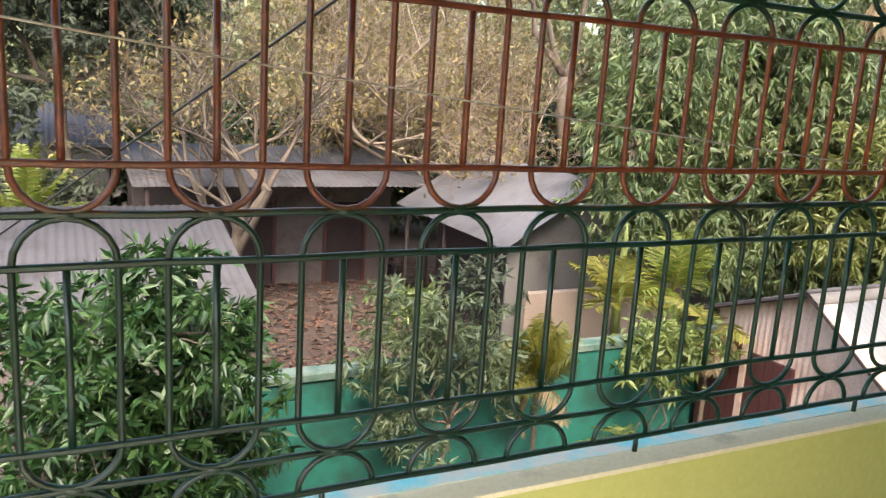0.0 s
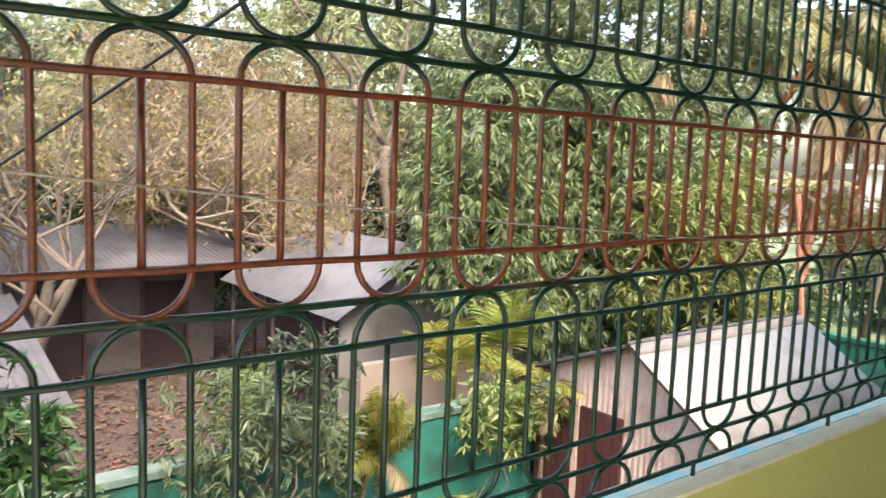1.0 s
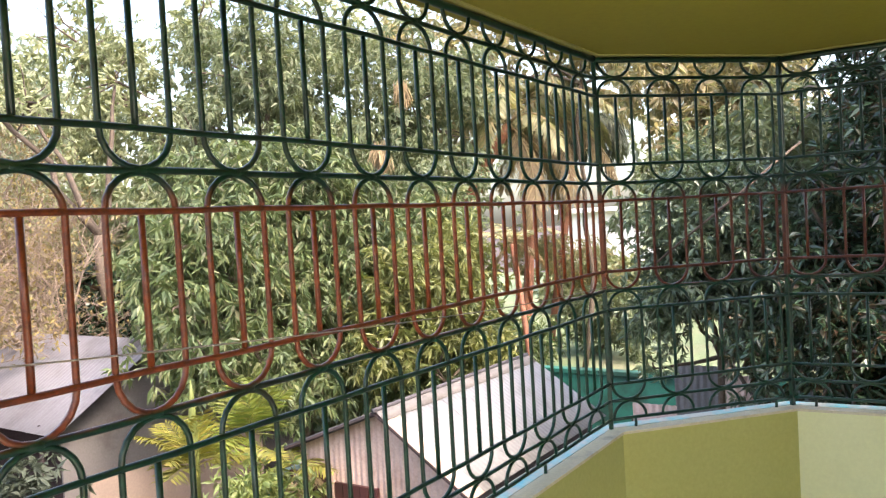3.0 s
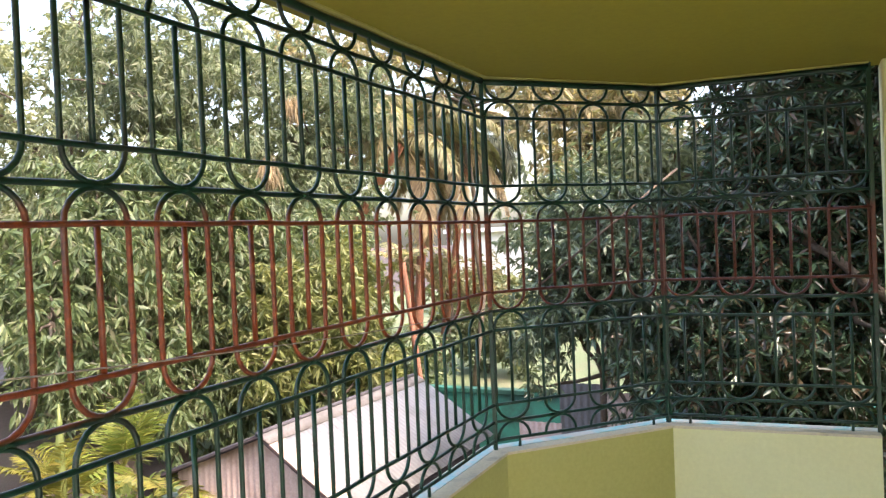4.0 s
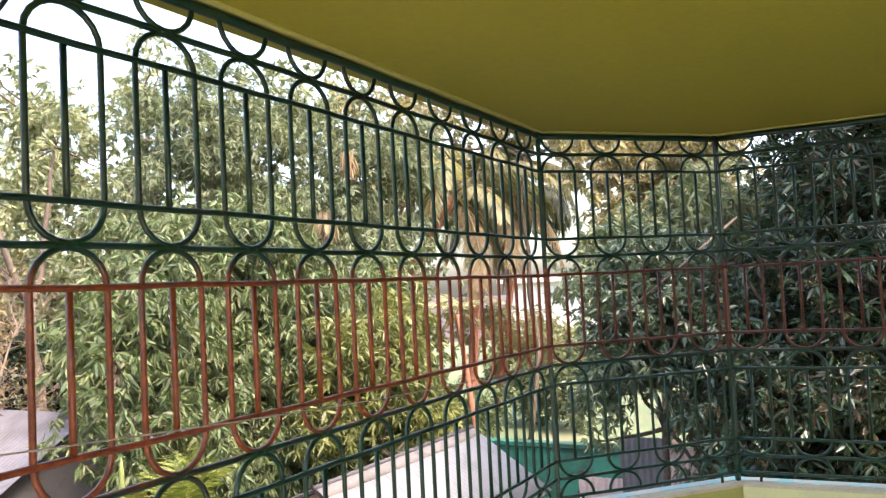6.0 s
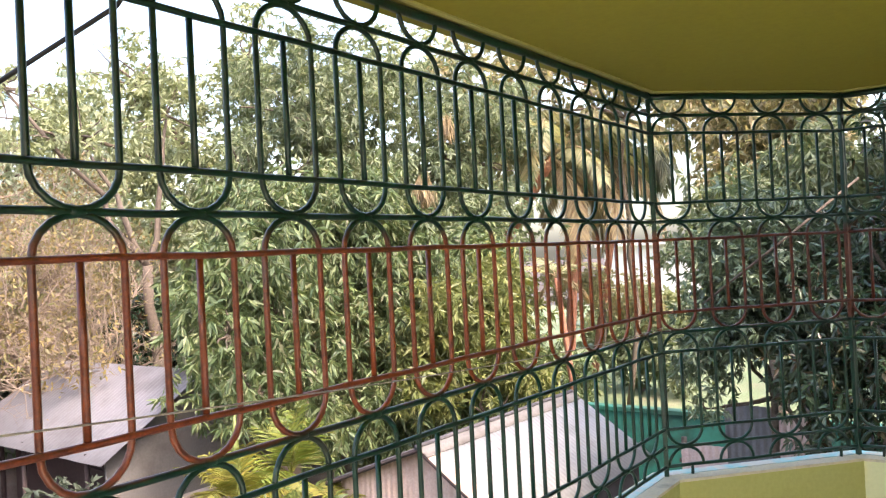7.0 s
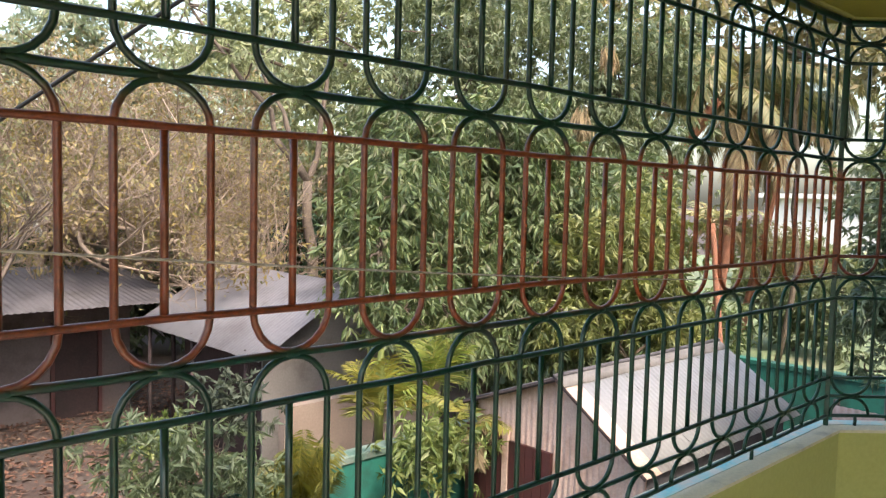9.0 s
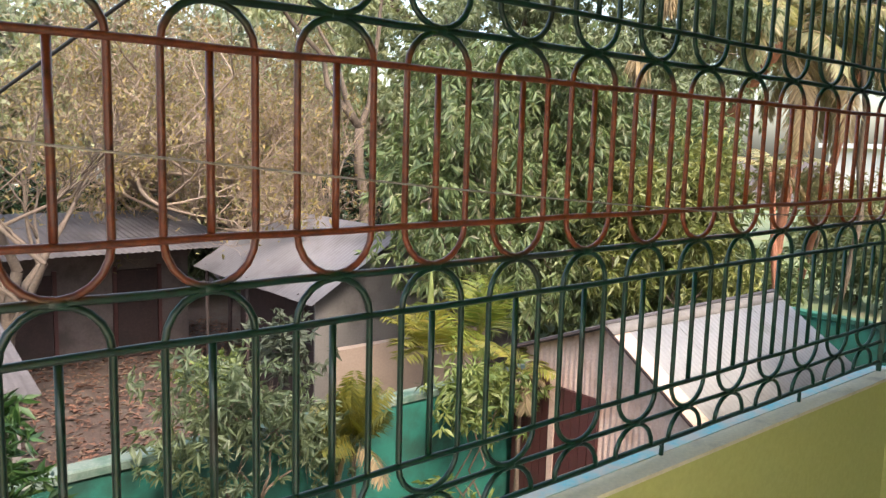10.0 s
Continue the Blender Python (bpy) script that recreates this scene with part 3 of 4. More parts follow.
def grille(label, start, end, centres, feet):
    a, b = Vector(start), Vector(end)
    L = (b - a).length
    g = thing("window_grille", label, "grille", pose(a.x, a.y, 0, 0, 0, math.degrees(math.atan2(b.y - a.y, b.x - a.x))), "iron grille panels")
    for i, z in enumerate(LEVELS):
        y = -0.0035 if i in (2, 3, 5, 6, 8, 9) else 0.0
        n = max(4, int(L / 0.12))
        pts = [(L * k / n, y, z + 0.0014 * math.sin(k * 1.7 + i * 2.1)) for k in range(n + 1)]
        part("rail", mesh_of("rail", *tube(pts, BAR * (1.9 if i == 11 else 1.08 if i in (0, 4, 7, 10) else 1.0), 8), IRON, True), g)
    rng = random.Random(len(centres))
    for c in centres:
        tilt = pose(c, 0, 0, 0, rng.uniform(-0.05, 0.05), rng.uniform(-1, 1))
        for me in LOOPS:
            part("loop", me, g, m=tilt @ pose(rng.uniform(-0.002, 0.002), 0, 0))
        for me in BARS:
            part("bar", me, g, m=pose(c + rng.uniform(-0.003, 0.003), 0, 0))
        part("arc", ARC_LOW, g, m=pose(c, 0, 0))
        part("arc", ARC_HIGH, g, m=pose(c, 0, 0))
        for k in (1, 4, 7, 10):
            part("weld", KNOT, g, m=pose(c, 0, LEVELS[k]))
    for c in feet:
        part("foot", FOOT, g, m=pose(c, 0, 0))
    return g


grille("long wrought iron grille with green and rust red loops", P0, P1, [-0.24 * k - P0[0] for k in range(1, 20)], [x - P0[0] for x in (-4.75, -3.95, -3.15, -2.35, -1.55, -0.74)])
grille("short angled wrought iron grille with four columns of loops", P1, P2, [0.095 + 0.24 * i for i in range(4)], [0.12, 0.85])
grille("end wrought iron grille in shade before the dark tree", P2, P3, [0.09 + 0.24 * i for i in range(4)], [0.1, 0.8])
for p, tilt in ((P1, 20), (P2, 60), (P3, 90)):
    post = bevelled_box("grille_post", (-0.010, -0.010, PARAPET_TOP, 0.010, 0.010, CEIL), IRON, 0.002)
    ob = tagged(new("grille_post", post), "square iron corner post painted in the grille's bands", "post", "grille posts")
    ob.matrix_world = pose(p[0], p[1], 0, 0, 0, tilt)

# clothes line tied along the grille, and the service cable that comes in through it
sag = []
for i in range(41):
    k = i / 40
    sag.append(Vector((-0.09, -0.018, 1.516)).lerp(Vector((-4.95, -0.754, 1.942)), k) - Vector((0, 0, 0.249 * k * (1 - k))))
tagged(new("clothes_line", mesh_of("clothes_line", *tube(sag, 0.0013, 6), WIRE, True)), "thin pale galvanised wire sagging along the grille", "wire")
cab = [Vector((-2.44, 0.06, CEIL - 0.002)), Vector((-2.47, 0.055, 2.42))] + [Vector((-2.50, 0.08, 2.358)).lerp(Vector((-6.25, 8.34, -1.775)), i / 30) for i in range(31)]
tagged(new("service_cable", mesh_of("service_cable", *tube(cab, 0.005, 6), CABLE, True)), "black service cable running down to the grey roofed house", "cable")


# ---------------------------------------------------------------- shed in the yard
def shed():
    x0, x1, yr, ye, zr, ze = 3.30, 6.50, 3.90, 2.88, -0.10, -0.80
    yb, zb = 5.25, -0.62
    s = thing("shed", "small shed with white zinc roof and pinkish sheet walls", "shed", pose(x0, ye, GROUND))
    o = Vector((x0, ye, GROUND))

    def put(name, vf, mat, label="", smooth=False, parent=s):
        v, f = vf
        return part(name, mesh_of(name, [Vector(p) - o for p in v], f, mat, smooth), parent, label)

    n = 4
    xs = x0 + 0.10
    w = (x1 + 0.14 - xs) / n
    fall, run = (0, ye - 0.12 - yr, ze - 0.08 - zr), math.hypot(yr - ye + 0.12, zr - ze + 0.08)
    put("verge_sheet", sheet((x0 - 0.16, yr, zr - 0.002), (1, 0, 0), fall, 0.28, run, 0.076, 0.0025), PINK_SHEET, "weathered pinkish sheet along the verge", True)
    for i in range(n):
        lift = 0.004 * (i % 2)
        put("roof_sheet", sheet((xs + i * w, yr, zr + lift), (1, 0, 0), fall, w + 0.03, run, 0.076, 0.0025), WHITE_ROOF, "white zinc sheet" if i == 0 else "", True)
        # rear slope in GREY_ROOF, darker than the front sheets
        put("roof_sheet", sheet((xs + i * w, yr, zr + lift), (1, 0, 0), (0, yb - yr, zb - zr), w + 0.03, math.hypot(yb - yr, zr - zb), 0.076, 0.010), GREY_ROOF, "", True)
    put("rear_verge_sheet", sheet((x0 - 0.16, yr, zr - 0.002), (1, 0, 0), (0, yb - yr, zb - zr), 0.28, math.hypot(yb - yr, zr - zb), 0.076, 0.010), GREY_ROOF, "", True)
    put("ridge_flashing", sheet((x0 - 0.17, yr, zr + 0.012), (1, 0, 0), fall, x1 - x0 + 0.33, 0.17, 0.5, 0.001), GREY_WALL, "grey folded ridge flashing", True)
    put("ridge_cap", tube([(x0 - 0.18, yr, zr + 0.008), (x1 + 0.16, yr, zr + 0.008)], 0.026, 8), GREY_ROOF, "", True)
    put("fascia", merged([tube([(x0 - 0.15, yr, zr - 0.03), (x0 - 0.15, ye - 0.1, ze - 0.10)], 0.022, 5), tube([(x0 - 0.15, yr, zr - 0.03), (x0 - 0.15, yb, zb - 0.03)], 0.022, 5)]), DARK_WALL, "dark timber barge board")
    # gable wall of upright corrugated strips
    steps = 120
    verts, faces = [], []
    for lay in (0, 0.03):
        for i in range(steps + 1):
            y = ye + (yb - 0.1 - ye) * i / steps
            top = zr - (yr - y) * (zr - ze) / (yr - ye) if y < yr else zr - (y - yr) * (zr - zb) / (yb - yr)
            x = x0 + lay + 0.010 * math.sin(2 * math.pi * y / 0.076)
            verts += [(x, y, GROUND), (x, y, top - 0.03)]
    for i in range(steps):
        a = 2 * i
        faces.append((a, a + 1, a + 3, a + 2))
        b = a + 2 * (steps + 1)
        faces.append((b, b + 2, b + 3, b + 1))
    put("gable_wall", (verts, faces), PINK_SHEET, "pinkish grey corrugated sheet wall", True)
    put("front_wall", box(x0 + 0.05, ye + 0.02, GROUND, x1, ye + 0.07, ze - 0.04), GREY_ROOF)
    put("end_wall", box(x1 - 0.05, ye + 0.07, GROUND, x1, yb - 0.1, ze - 0.04), PINK_SHEET)
    put("rear_wall", box(x0 + 0.05, yb - 0.16, GROUND, x1 - 0.05, yb - 0.11, zb - 0.04), PINK_SHEET)
    for ya, yb_, top in ((4.02, 4.62, -0.98), (4.72, 5.30, -0.92)):
        door = put("door", box(x0 - 0.035, ya, GROUND, x0 - 0.012, yb_, top), MAROON, "maroon painted plank door")
        for k in range(5):
            wk = (yb_ - ya) / 5
            put("plank", box(x0 - 0.05 - 0.002 * (k % 2), ya + k * wk + 0.004, GROUND, x0 - 0.036, ya + (k + 1) * wk - 0.004, top), MAROON, parent=door)
    put("door_post", box(x0 - 0.06, 4.63, GROUND, x0 - 0.01, 4.71, -0.86), PINK_SHEET, "pale timber post between the doors")
    put("handle", tube([(x0 - 0.09, 4.12, -2.0), (x0 - 0.09, 4.12, -1.86)], 0.012, 6), DARK_WALL, "", True, door)
    return s


shed()


# ---------------------------------------------------------------- neighbours' houses
def white_roof_house():
    x0, xr, x1, y0, y1, ze, zr = 2.75, 4.40, 6.1, 9.20, 13.3, -0.70, 0.30
    h = thing("house", "low house with pale zinc roof and dark shaded side wall", "house", pose(x0, y0, GROUND))
    o = Vector((x0, y0, GROUND))

    def put(name, vf, mat, label="", parent=h, smooth=False):
        v, f = vf
        return part(name, mesh_of(name, [Vector(p) - o for p in v], f, mat, smooth), parent, label)

    n = 6
    w = (y1 - y0 + 0.3) / n
    for i in range(n):
        put("roof_sheet", sheet((xr, y0 - 0.2 + i * w, zr + 0.005 * (i % 2)), (0, 1, 0), (x0 - 0.12 - xr, 0, ze - 0.06 - zr), w + 0.03, math.hypot(xr - x0 + 0.12, zr - ze + 0.06), 0.09, 0.0035), SHADED_ROOF, smooth=True)
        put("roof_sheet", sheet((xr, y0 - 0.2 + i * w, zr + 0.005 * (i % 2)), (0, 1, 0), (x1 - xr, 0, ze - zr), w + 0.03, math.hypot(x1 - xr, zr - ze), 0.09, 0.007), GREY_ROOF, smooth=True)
    # eave shade is put into this wall's colour
    wall = put("wall", box(x0 + 0.80, y0 + 0.15, GROUND, x0 + 0.92, y1, ze + 0.30), DARK_WALL, "brown wall darkened for the shade under the eaves")
    put("wall", ([(x0 + 0.13, y0 + 0.1, GROUND), (x1 - 0.1, y0 + 0.1, GROUND), (x1 - 0.1, y0 + 0.1, ze), (xr, y0 + 0.1, zr - 0.05), (x0 + 0.13, y0 + 0.1, ze + 0.05),
                  (x0 + 0.13, y0 + 0.14, GROUND), (x1 - 0.1, y0 + 0.14, GROUND), (x1 - 0.1, y0 + 0.14, ze), (xr, y0 + 0.14, zr - 0.05), (x0 + 0.13, y0 + 0.14, ze + 0.05)],
                 [(0, 1, 2, 3, 4), (9, 8, 7, 6, 5), (0, 5, 6, 1), (1, 6, 7, 2), (4, 3, 8, 9), (0, 4, 9, 5)]), GREY_WALL, "pale grey rendered gable wall")
    put("wall", box(x1 - 0.2, y0 + 0.14, GROUND, x1 - 0.1, y1, ze), GREY_WALL)
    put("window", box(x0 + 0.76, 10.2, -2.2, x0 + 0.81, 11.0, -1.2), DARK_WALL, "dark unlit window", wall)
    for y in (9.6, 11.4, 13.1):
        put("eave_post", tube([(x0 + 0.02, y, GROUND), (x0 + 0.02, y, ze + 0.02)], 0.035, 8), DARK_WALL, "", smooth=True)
    put("low_wall", box(2.45, 8.0, GROUND, 5.4, 8.15, -1.2), PEACH_WALL, "peach rendered low wall")
    return h


white_roof_house()


def lean_to(name, label, x0, x1, y0, y1, z0, z1, roof, wall_mat, porch=0.25):
    """A single slope falling towards y0."""
    h = thing(name, label, "house", pose(x0, y0, GROUND))
    o = Vector((x0, y0, GROUND))
    n = max(2, int((x1 - x0) / 0.85))
    w = (x1 - x0) / n
    for i in range(n):
        v, f = sheet((x0 + i * w, y1, z1 + 0.005 * (i % 2)), (1, 0, 0), (0, y0 - y1, z0 - z1), w + 0.03, math.hypot(y1 - y0, z1 - z0), 0.12, 0.008)
        part("roof_sheet", mesh_of("roof_sheet", [Vector(p) - o for p in v], f, roof, True), h)
    for b in ((x0 + 0.2, y0 + porch, GROUND, x1 - 0.15, y0 + porch + 0.12, z0 + 0.05), (x1 - 0.27, y0 + porch + 0.12, GROUND, x1 - 0.15, y1 - 0.1, z0), (x0 + 0.2, y1 - 0.1, GROUND, x1 - 0.15, y1, z1 - 0.05)):
        v, f = box(*b)
        part("wall", mesh_of("wall", [Vector(p) - o for p in v], f, wall_mat), h)
    return h


lean_to("house", "low house with grey corrugated cement roof", -6.5, -1.35, 8.1, 11.6, -1.15, -0.45, GREY_ROOF, GREY_WALL)
hut = lean_to("house", "dark roofed hut behind the yard of fallen leaves", -2.4, 3.6, 13.4, 17.0, -0.42, 0.02, GREY_ROOF, SMOKE_WALL, 2.3)
for px_ in (0.25, 5.8):
    part("porch_post", mesh_of("porch_post", *tube([(px_, 0.12, 0), (px_ + 0.03, 0.12, 1.3), (px_, 0.12, 2.6)], 0.045, 7), DARK_WALL, True), hut, "dark timber porch post")
# solid panels: the dark of the openings is in their colour
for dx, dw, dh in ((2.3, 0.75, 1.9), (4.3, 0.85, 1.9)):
    part("door", bevelled_box("door", (dx, 2.24, 0.0, dx + dw, 2.298, dh), DARK_WALL, 0.01), hut, "dark panel standing for an unlit doorway")
    part("door_frame", mesh_of("door_frame", *merged([box(dx - 0.08, 2.22, 0, dx - 0.005, 2.297, dh + 0.08), box(dx + dw + 0.005, 2.22, 0, dx + dw + 0.08, 2.297, dh + 0.08)]), MAROON), hut, "maroon painted door jambs")
lean_to("house", "distant house with grey sheet roof among the trees", -8.4, -2.4, 17.0, 21.0, -0.1, 0.6, GREY_ROOF, GREY_WALL)


def far_house(label, x0, y0, x1, y1, top, mat, rows_, cols_):
    h = thing("house", label, "house", pose(x0, y0, GROUND))
    v, f = box(0, 0, 0, x1 - x0, y1 - y0, top - GROUND)
    wall = part("wall", mesh_of("wall", v, f, mat), h)
    v, f = box(-0.4, -0.4, top - GROUND, x1 - x0 + 0.4, y1 - y0 + 0.4, top - GROUND + 0.25)
    part("roof", mesh_of("roof", v, f, mat), h)
    for r in range(rows_):
        for c in range(cols_):
            y = (y1 - y0) * (c + 0.5) / cols_
            z = 1.2 + r * 3.0
            part("window", bevelled_box("window", (-0.05, y - 0.6, z, 0.03, y + 0.6, z + 1.3), DARK_WALL, 0.02), wall)
    return h


far_house("distant white rendered house beyond the lawn", 40.0, 7.5, 48.0, 18.5, 2.0, WHITE_WALL, 1, 2)

# fallen leaves on the earth
rng = np.random.default_rng(5)
n = 9000
base = np.stack([rng.uniform(-5, 5, n), rng.uniform(7.5, 18, n), np.full(n, GROUND + 0.06)], 1)
ang = rng.uniform(0, 2 * math.pi, n)
way = np.stack([np.cos(ang), np.sin(ang), rng.uniform(-0.1, 0.35, n)], 1)
tagged(new("fallen_leaves", mesh_of_triangles("fallen_leaves", blades(base, way, rng.uniform(0.08, 0.17, n), 0.055, rng, 0.3, np.tile([0, 0, 1.0], (n, 1)) + rng.normal(size=(n, 3)) * 0.3), LITTER)), "scattered reddish brown fallen leaves on the earth", "leaves", kind="stuff")

# ---------------------------------------------------------------- plants
leafy_tree("mango_tree", "young mango tree with bright green leaf whorls", "tree", (-3.0, 3.6, GROUND),
           [(-3.05, 3.5, 0.10, 0.60, 0.55, 0.52), (-3.5, 3.3, -0.40, 0.45, 0.5, 0.55), (-2.78, 3.4, -0.45, 0.42, 0.5, 0.55), (-3.1, 3.2, -1.1, 0.6, 0.5, 0.6), (-3.3, 3.6, -1.9, 0.6, 0.5, 0.5), (-3.8, 3.75, 0.05, 0.42, 0.4, 0.42)],
           0.06, 1500, 12, 0.125, 0.034, 0.25, MANGO_LEAF, BARK, 11, clump=4)
leafy_tree("shrub", "thin olive green shrub against the boundary wall", "shrub", (-0.45, 4.9, GROUND),
           [(-0.65, 4.9, -0.55, 0.6, 0.35, 0.55), (-0.15, 4.9, -0.85, 0.55, 0.35, 0.55), (-0.65, 4.8, -1.3, 0.65, 0.35, 0.55), (0.25, 5.0, -1.1, 0.4, 0.3, 0.45)],
           0.03, 430, 10, 0.13, 0.027, 0.3, OLIVE_LEAF, BARK, 12, 0.6, twigs=5)
leafy_tree("shrub", "leafy yellow green shrub beside the shed door", "shrub", (2.5, 5.0, GROUND),
           [(2.30, 5.0, -0.80, 0.42, 0.3, 0.28), (2.75, 4.95, -1.05, 0.35, 0.3, 0.35), (2.15, 4.95, -1.05, 0.32, 0.3, 0.28), (1.75, 4.9, -2.35, 0.5, 0.3, 0.35)],
           0.03, 300, 10, 0.15, 0.04, 0.3, LIME_LEAF, BARK, 13, 0.6)
palm("garden_palm", "young palm with a tight bundle of golden fronds", (0.78, 5.0, GROUND), (0.75, 5.0, -1.15), 0.025, 22, 21, BUNDLE_LEAF, GOLD_LEAF, 2, PALM_DEAD, 0.62, 44, 0.24, 0.016, 1.45, 0.5, bark=BARK, hang=0.9)
shaft_palm = palm("garden_palm", "young palm with arching yellow green fronds", (2.6, 6.4, GROUND), (2.6, 6.15, -0.80), 0.05, 13, 22, GOLD_LEAF, GOLD_LEAF, 0, PALM_DEAD, 0.78, 26, 0.34, 0.020, 1.2, 0.7, bark=BARK, hang=0.12)
part("crownshaft", mesh_of("crownshaft", *tube([(0, -0.25, 1.75), (0.0, -0.25, 2.2), (0.01, -0.25, 2.7), (0.02, -0.25, 3.0), (0.02, -0.25, 3.2)], [0.05, 0.062, 0.05, 0.03, 0.006], 9), LIME_LEAF, True), shaft_palm, "smooth yellow green upright spear")
palm("garden_palm", "young palm with broad arching fronds", (3.45, 6.5, GROUND), (3.45, 6.15, -0.72), 0.05, 13, 23, PALM_LEAF, GOLD_LEAF, 0, PALM_DEAD, 0.85, 28, 0.36, 0.020, 1.2, 0.6, bark=BARK, hang=0.12)
palm("garden_palm", "small palm with orange drying fronds at the shed", (3.0, 4.95, GROUND), (3.0, 4.95, -0.85), 0.03, 4, 24, GOLD_LEAF, GOLD_LEAF, 4, PALM_DEAD, 0.6, 26, 0.24, 0.025, 0.8, 1.4, bark=BARK)

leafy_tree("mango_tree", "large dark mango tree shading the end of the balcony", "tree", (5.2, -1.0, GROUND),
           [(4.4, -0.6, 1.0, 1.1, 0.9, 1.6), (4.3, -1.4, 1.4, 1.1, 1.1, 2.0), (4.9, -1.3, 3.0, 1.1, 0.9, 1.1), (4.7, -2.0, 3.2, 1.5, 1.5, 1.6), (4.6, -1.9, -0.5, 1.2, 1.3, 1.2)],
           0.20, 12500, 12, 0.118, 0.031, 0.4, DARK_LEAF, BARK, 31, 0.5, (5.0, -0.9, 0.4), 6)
def add_limb(tree, name, points, r0, r1, mat, label):
    o = tree.matrix_world.translation
    n_ = len(points)
    part(name, mesh_of(name, *tube([Vector(p) - o for p in points], [r0 + (r1 - r0) * i / (n_ - 1) for i in range(n_)], 7), mat, True), tree, label)


dark_mango = [o for o in scene.objects if o.name.startswith("mango_tree")][-1]
bpy.context.view_layer.update()
# added occluder, hardly in view: keeps light off the dark mango
leafy_tree("mango_tree", "dense mango foliage added to block light behind the dark mango", "tree", (6.4, -3.9, GROUND),
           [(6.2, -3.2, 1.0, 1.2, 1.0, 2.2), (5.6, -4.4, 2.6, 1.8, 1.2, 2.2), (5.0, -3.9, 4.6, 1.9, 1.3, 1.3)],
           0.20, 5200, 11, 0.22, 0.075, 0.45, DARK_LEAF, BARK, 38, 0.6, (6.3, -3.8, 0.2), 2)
add_limb(dark_mango, "limb", [(3.6, 1.0, 1.35), (2.95, 0.55, 1.58), (2.74, 0.05, 1.92), (2.80, -0.22, 2.15), (3.3, -0.30, 2.3)], 0.009, 0.010, BARK, "pale bare twig")
add_limb(dark_mango, "limb", [(5.0, -2.6, 0.7), (4.3, -2.25, 0.95), (3.75, -1.78, 1.22), (3.68, -1.60, 1.36), (3.70, -1.42, 1.55), (3.85, -1.14, 1.70)], 0.065, 0.025, BARK, "thick bare limb")
leafy_tree("mango_tree", "tall mango tree with drooping light green leaves", "tree", (9.0, 13.8, GROUND),
           [(9.6, 12.3, 2.0, 2.1, 1.9, 2.6), (11.6, 11.0, 1.6, 2.3, 2.0, 2.6), (9.2, 13.4, 3.6, 1.4, 1.5, 1.7), (10.8, 12.6, 5.4, 2.4, 2.0, 2.2), (13.2, 10.6, 4.4, 2.4, 2.2, 2.6), (9.4, 12.0, -0.6, 1.9, 1.6, 1.5), (12.0, 10.4, -0.6, 2.2, 1.8, 1.6)],
           0.24, 9800, 11, 0.21, 0.054, 0.8, TALL_LEAF, BARK, 32, 0.5, (9.3, 13.0, 0.6), 4, 34)
leafy_tree("mango_tree", "mango tree with hanging leaves beside the pale roofed house", "tree", (6.6, 8.0, GROUND),
           [(5.1, 9.2, 0.9, 0.75, 0.7, 1.0), (6.2, 8.2, 0.7, 1.1, 0.9, 1.3), (7.6, 7.6, 0.9, 1.2, 0.9, 1.3), (5.6, 8.7, 2.3, 1.1, 0.9, 1.1), (7.0, 8.3, 2.4, 1.2, 1.0, 1.2), (6.4, 7.6, -0.5, 1.0, 0.7, 0.7), (8.8, 7.2, 0.2, 1.1, 0.8, 1.0), (5.3, 8.4, -0.2, 0.6, 0.5, 0.6), (3.35, 7.1, 1.0, 0.45, 0.4, 0.6), (3.65, 6.95, 0.2, 0.5, 0.4, 0.6), (4.0, 7.5, 1.8, 0.7, 0.5, 0.7), (4.5, 7.0, 0.0, 0.6, 0.4, 0.6)],
           0.14, 7600, 12, 0.19, 0.046, 1.0, TREE_LEAF, BARK, 36, 0.5, (6.5, 8.2, 0.0), 3, 26)
# TALL_LEAF's pale greens also carry the sunlight on this tree
leafy_tree("garden_tree", "pale green tree in sunlight beyond the dark mango", "tree", (6.6, 0.9, GROUND),
           [(6.2, 1.4, 2.1, 0.8, 0.7, 0.6), (6.6, 0.6, 2.5, 0.9, 0.8, 0.6), (6.9, 0.2, 1.6, 0.9, 0.8, 0.8)], 0.10, 1700, 12, 0.15, 0.042, 0.45, TALL_LEAF, BARK, 37, 0.5)
leafy_tree("garden_tree", "bright leafy bush behind the shed", "tree", (11.0, 7.6, GROUND),
           [(10.4, 7.8, 0.9, 1.1, 0.8, 1.2), (9.4, 7.0, 0.0, 0.9, 0.7, 0.8), (11.4, 8.6, 1.4, 1.2, 0.8, 1.3), (8.2, 6.7, -0.9, 0.9, 0.6, 0.6)],
           0.12, 2600, 12, 0.22, 0.055, 0.6, TREE_LEAF, BARK, 33, 0.5)
leafy_tree("garden_tree", "dark leafy tree behind the grey roofed house", "tree", (-3.2, 15.6, GROUND),
           [(-3.4, 15.3, 3.3, 2.0, 1.5, 1.5), (-1.7, 15.8, 3.2, 1.5, 1.3, 1.7), (-5.2, 15.4, 3.2, 1.6, 1.5, 1.6), (-3.0, 15.6, 5.2, 2.4, 1.6, 1.8), (-6.4, 15.2, 1.8, 0.8, 0.8, 1.2), (-3.2, 15.2, 1.35, 1.2, 0.6, 0.65), (-1.2, 15.6, 1.3, 0.9, 0.6, 0.7)],
           0.12, 9000, 11, 0.16, 0.05, 0.35, FAR_LEAF, BARK, 34, 0.55)
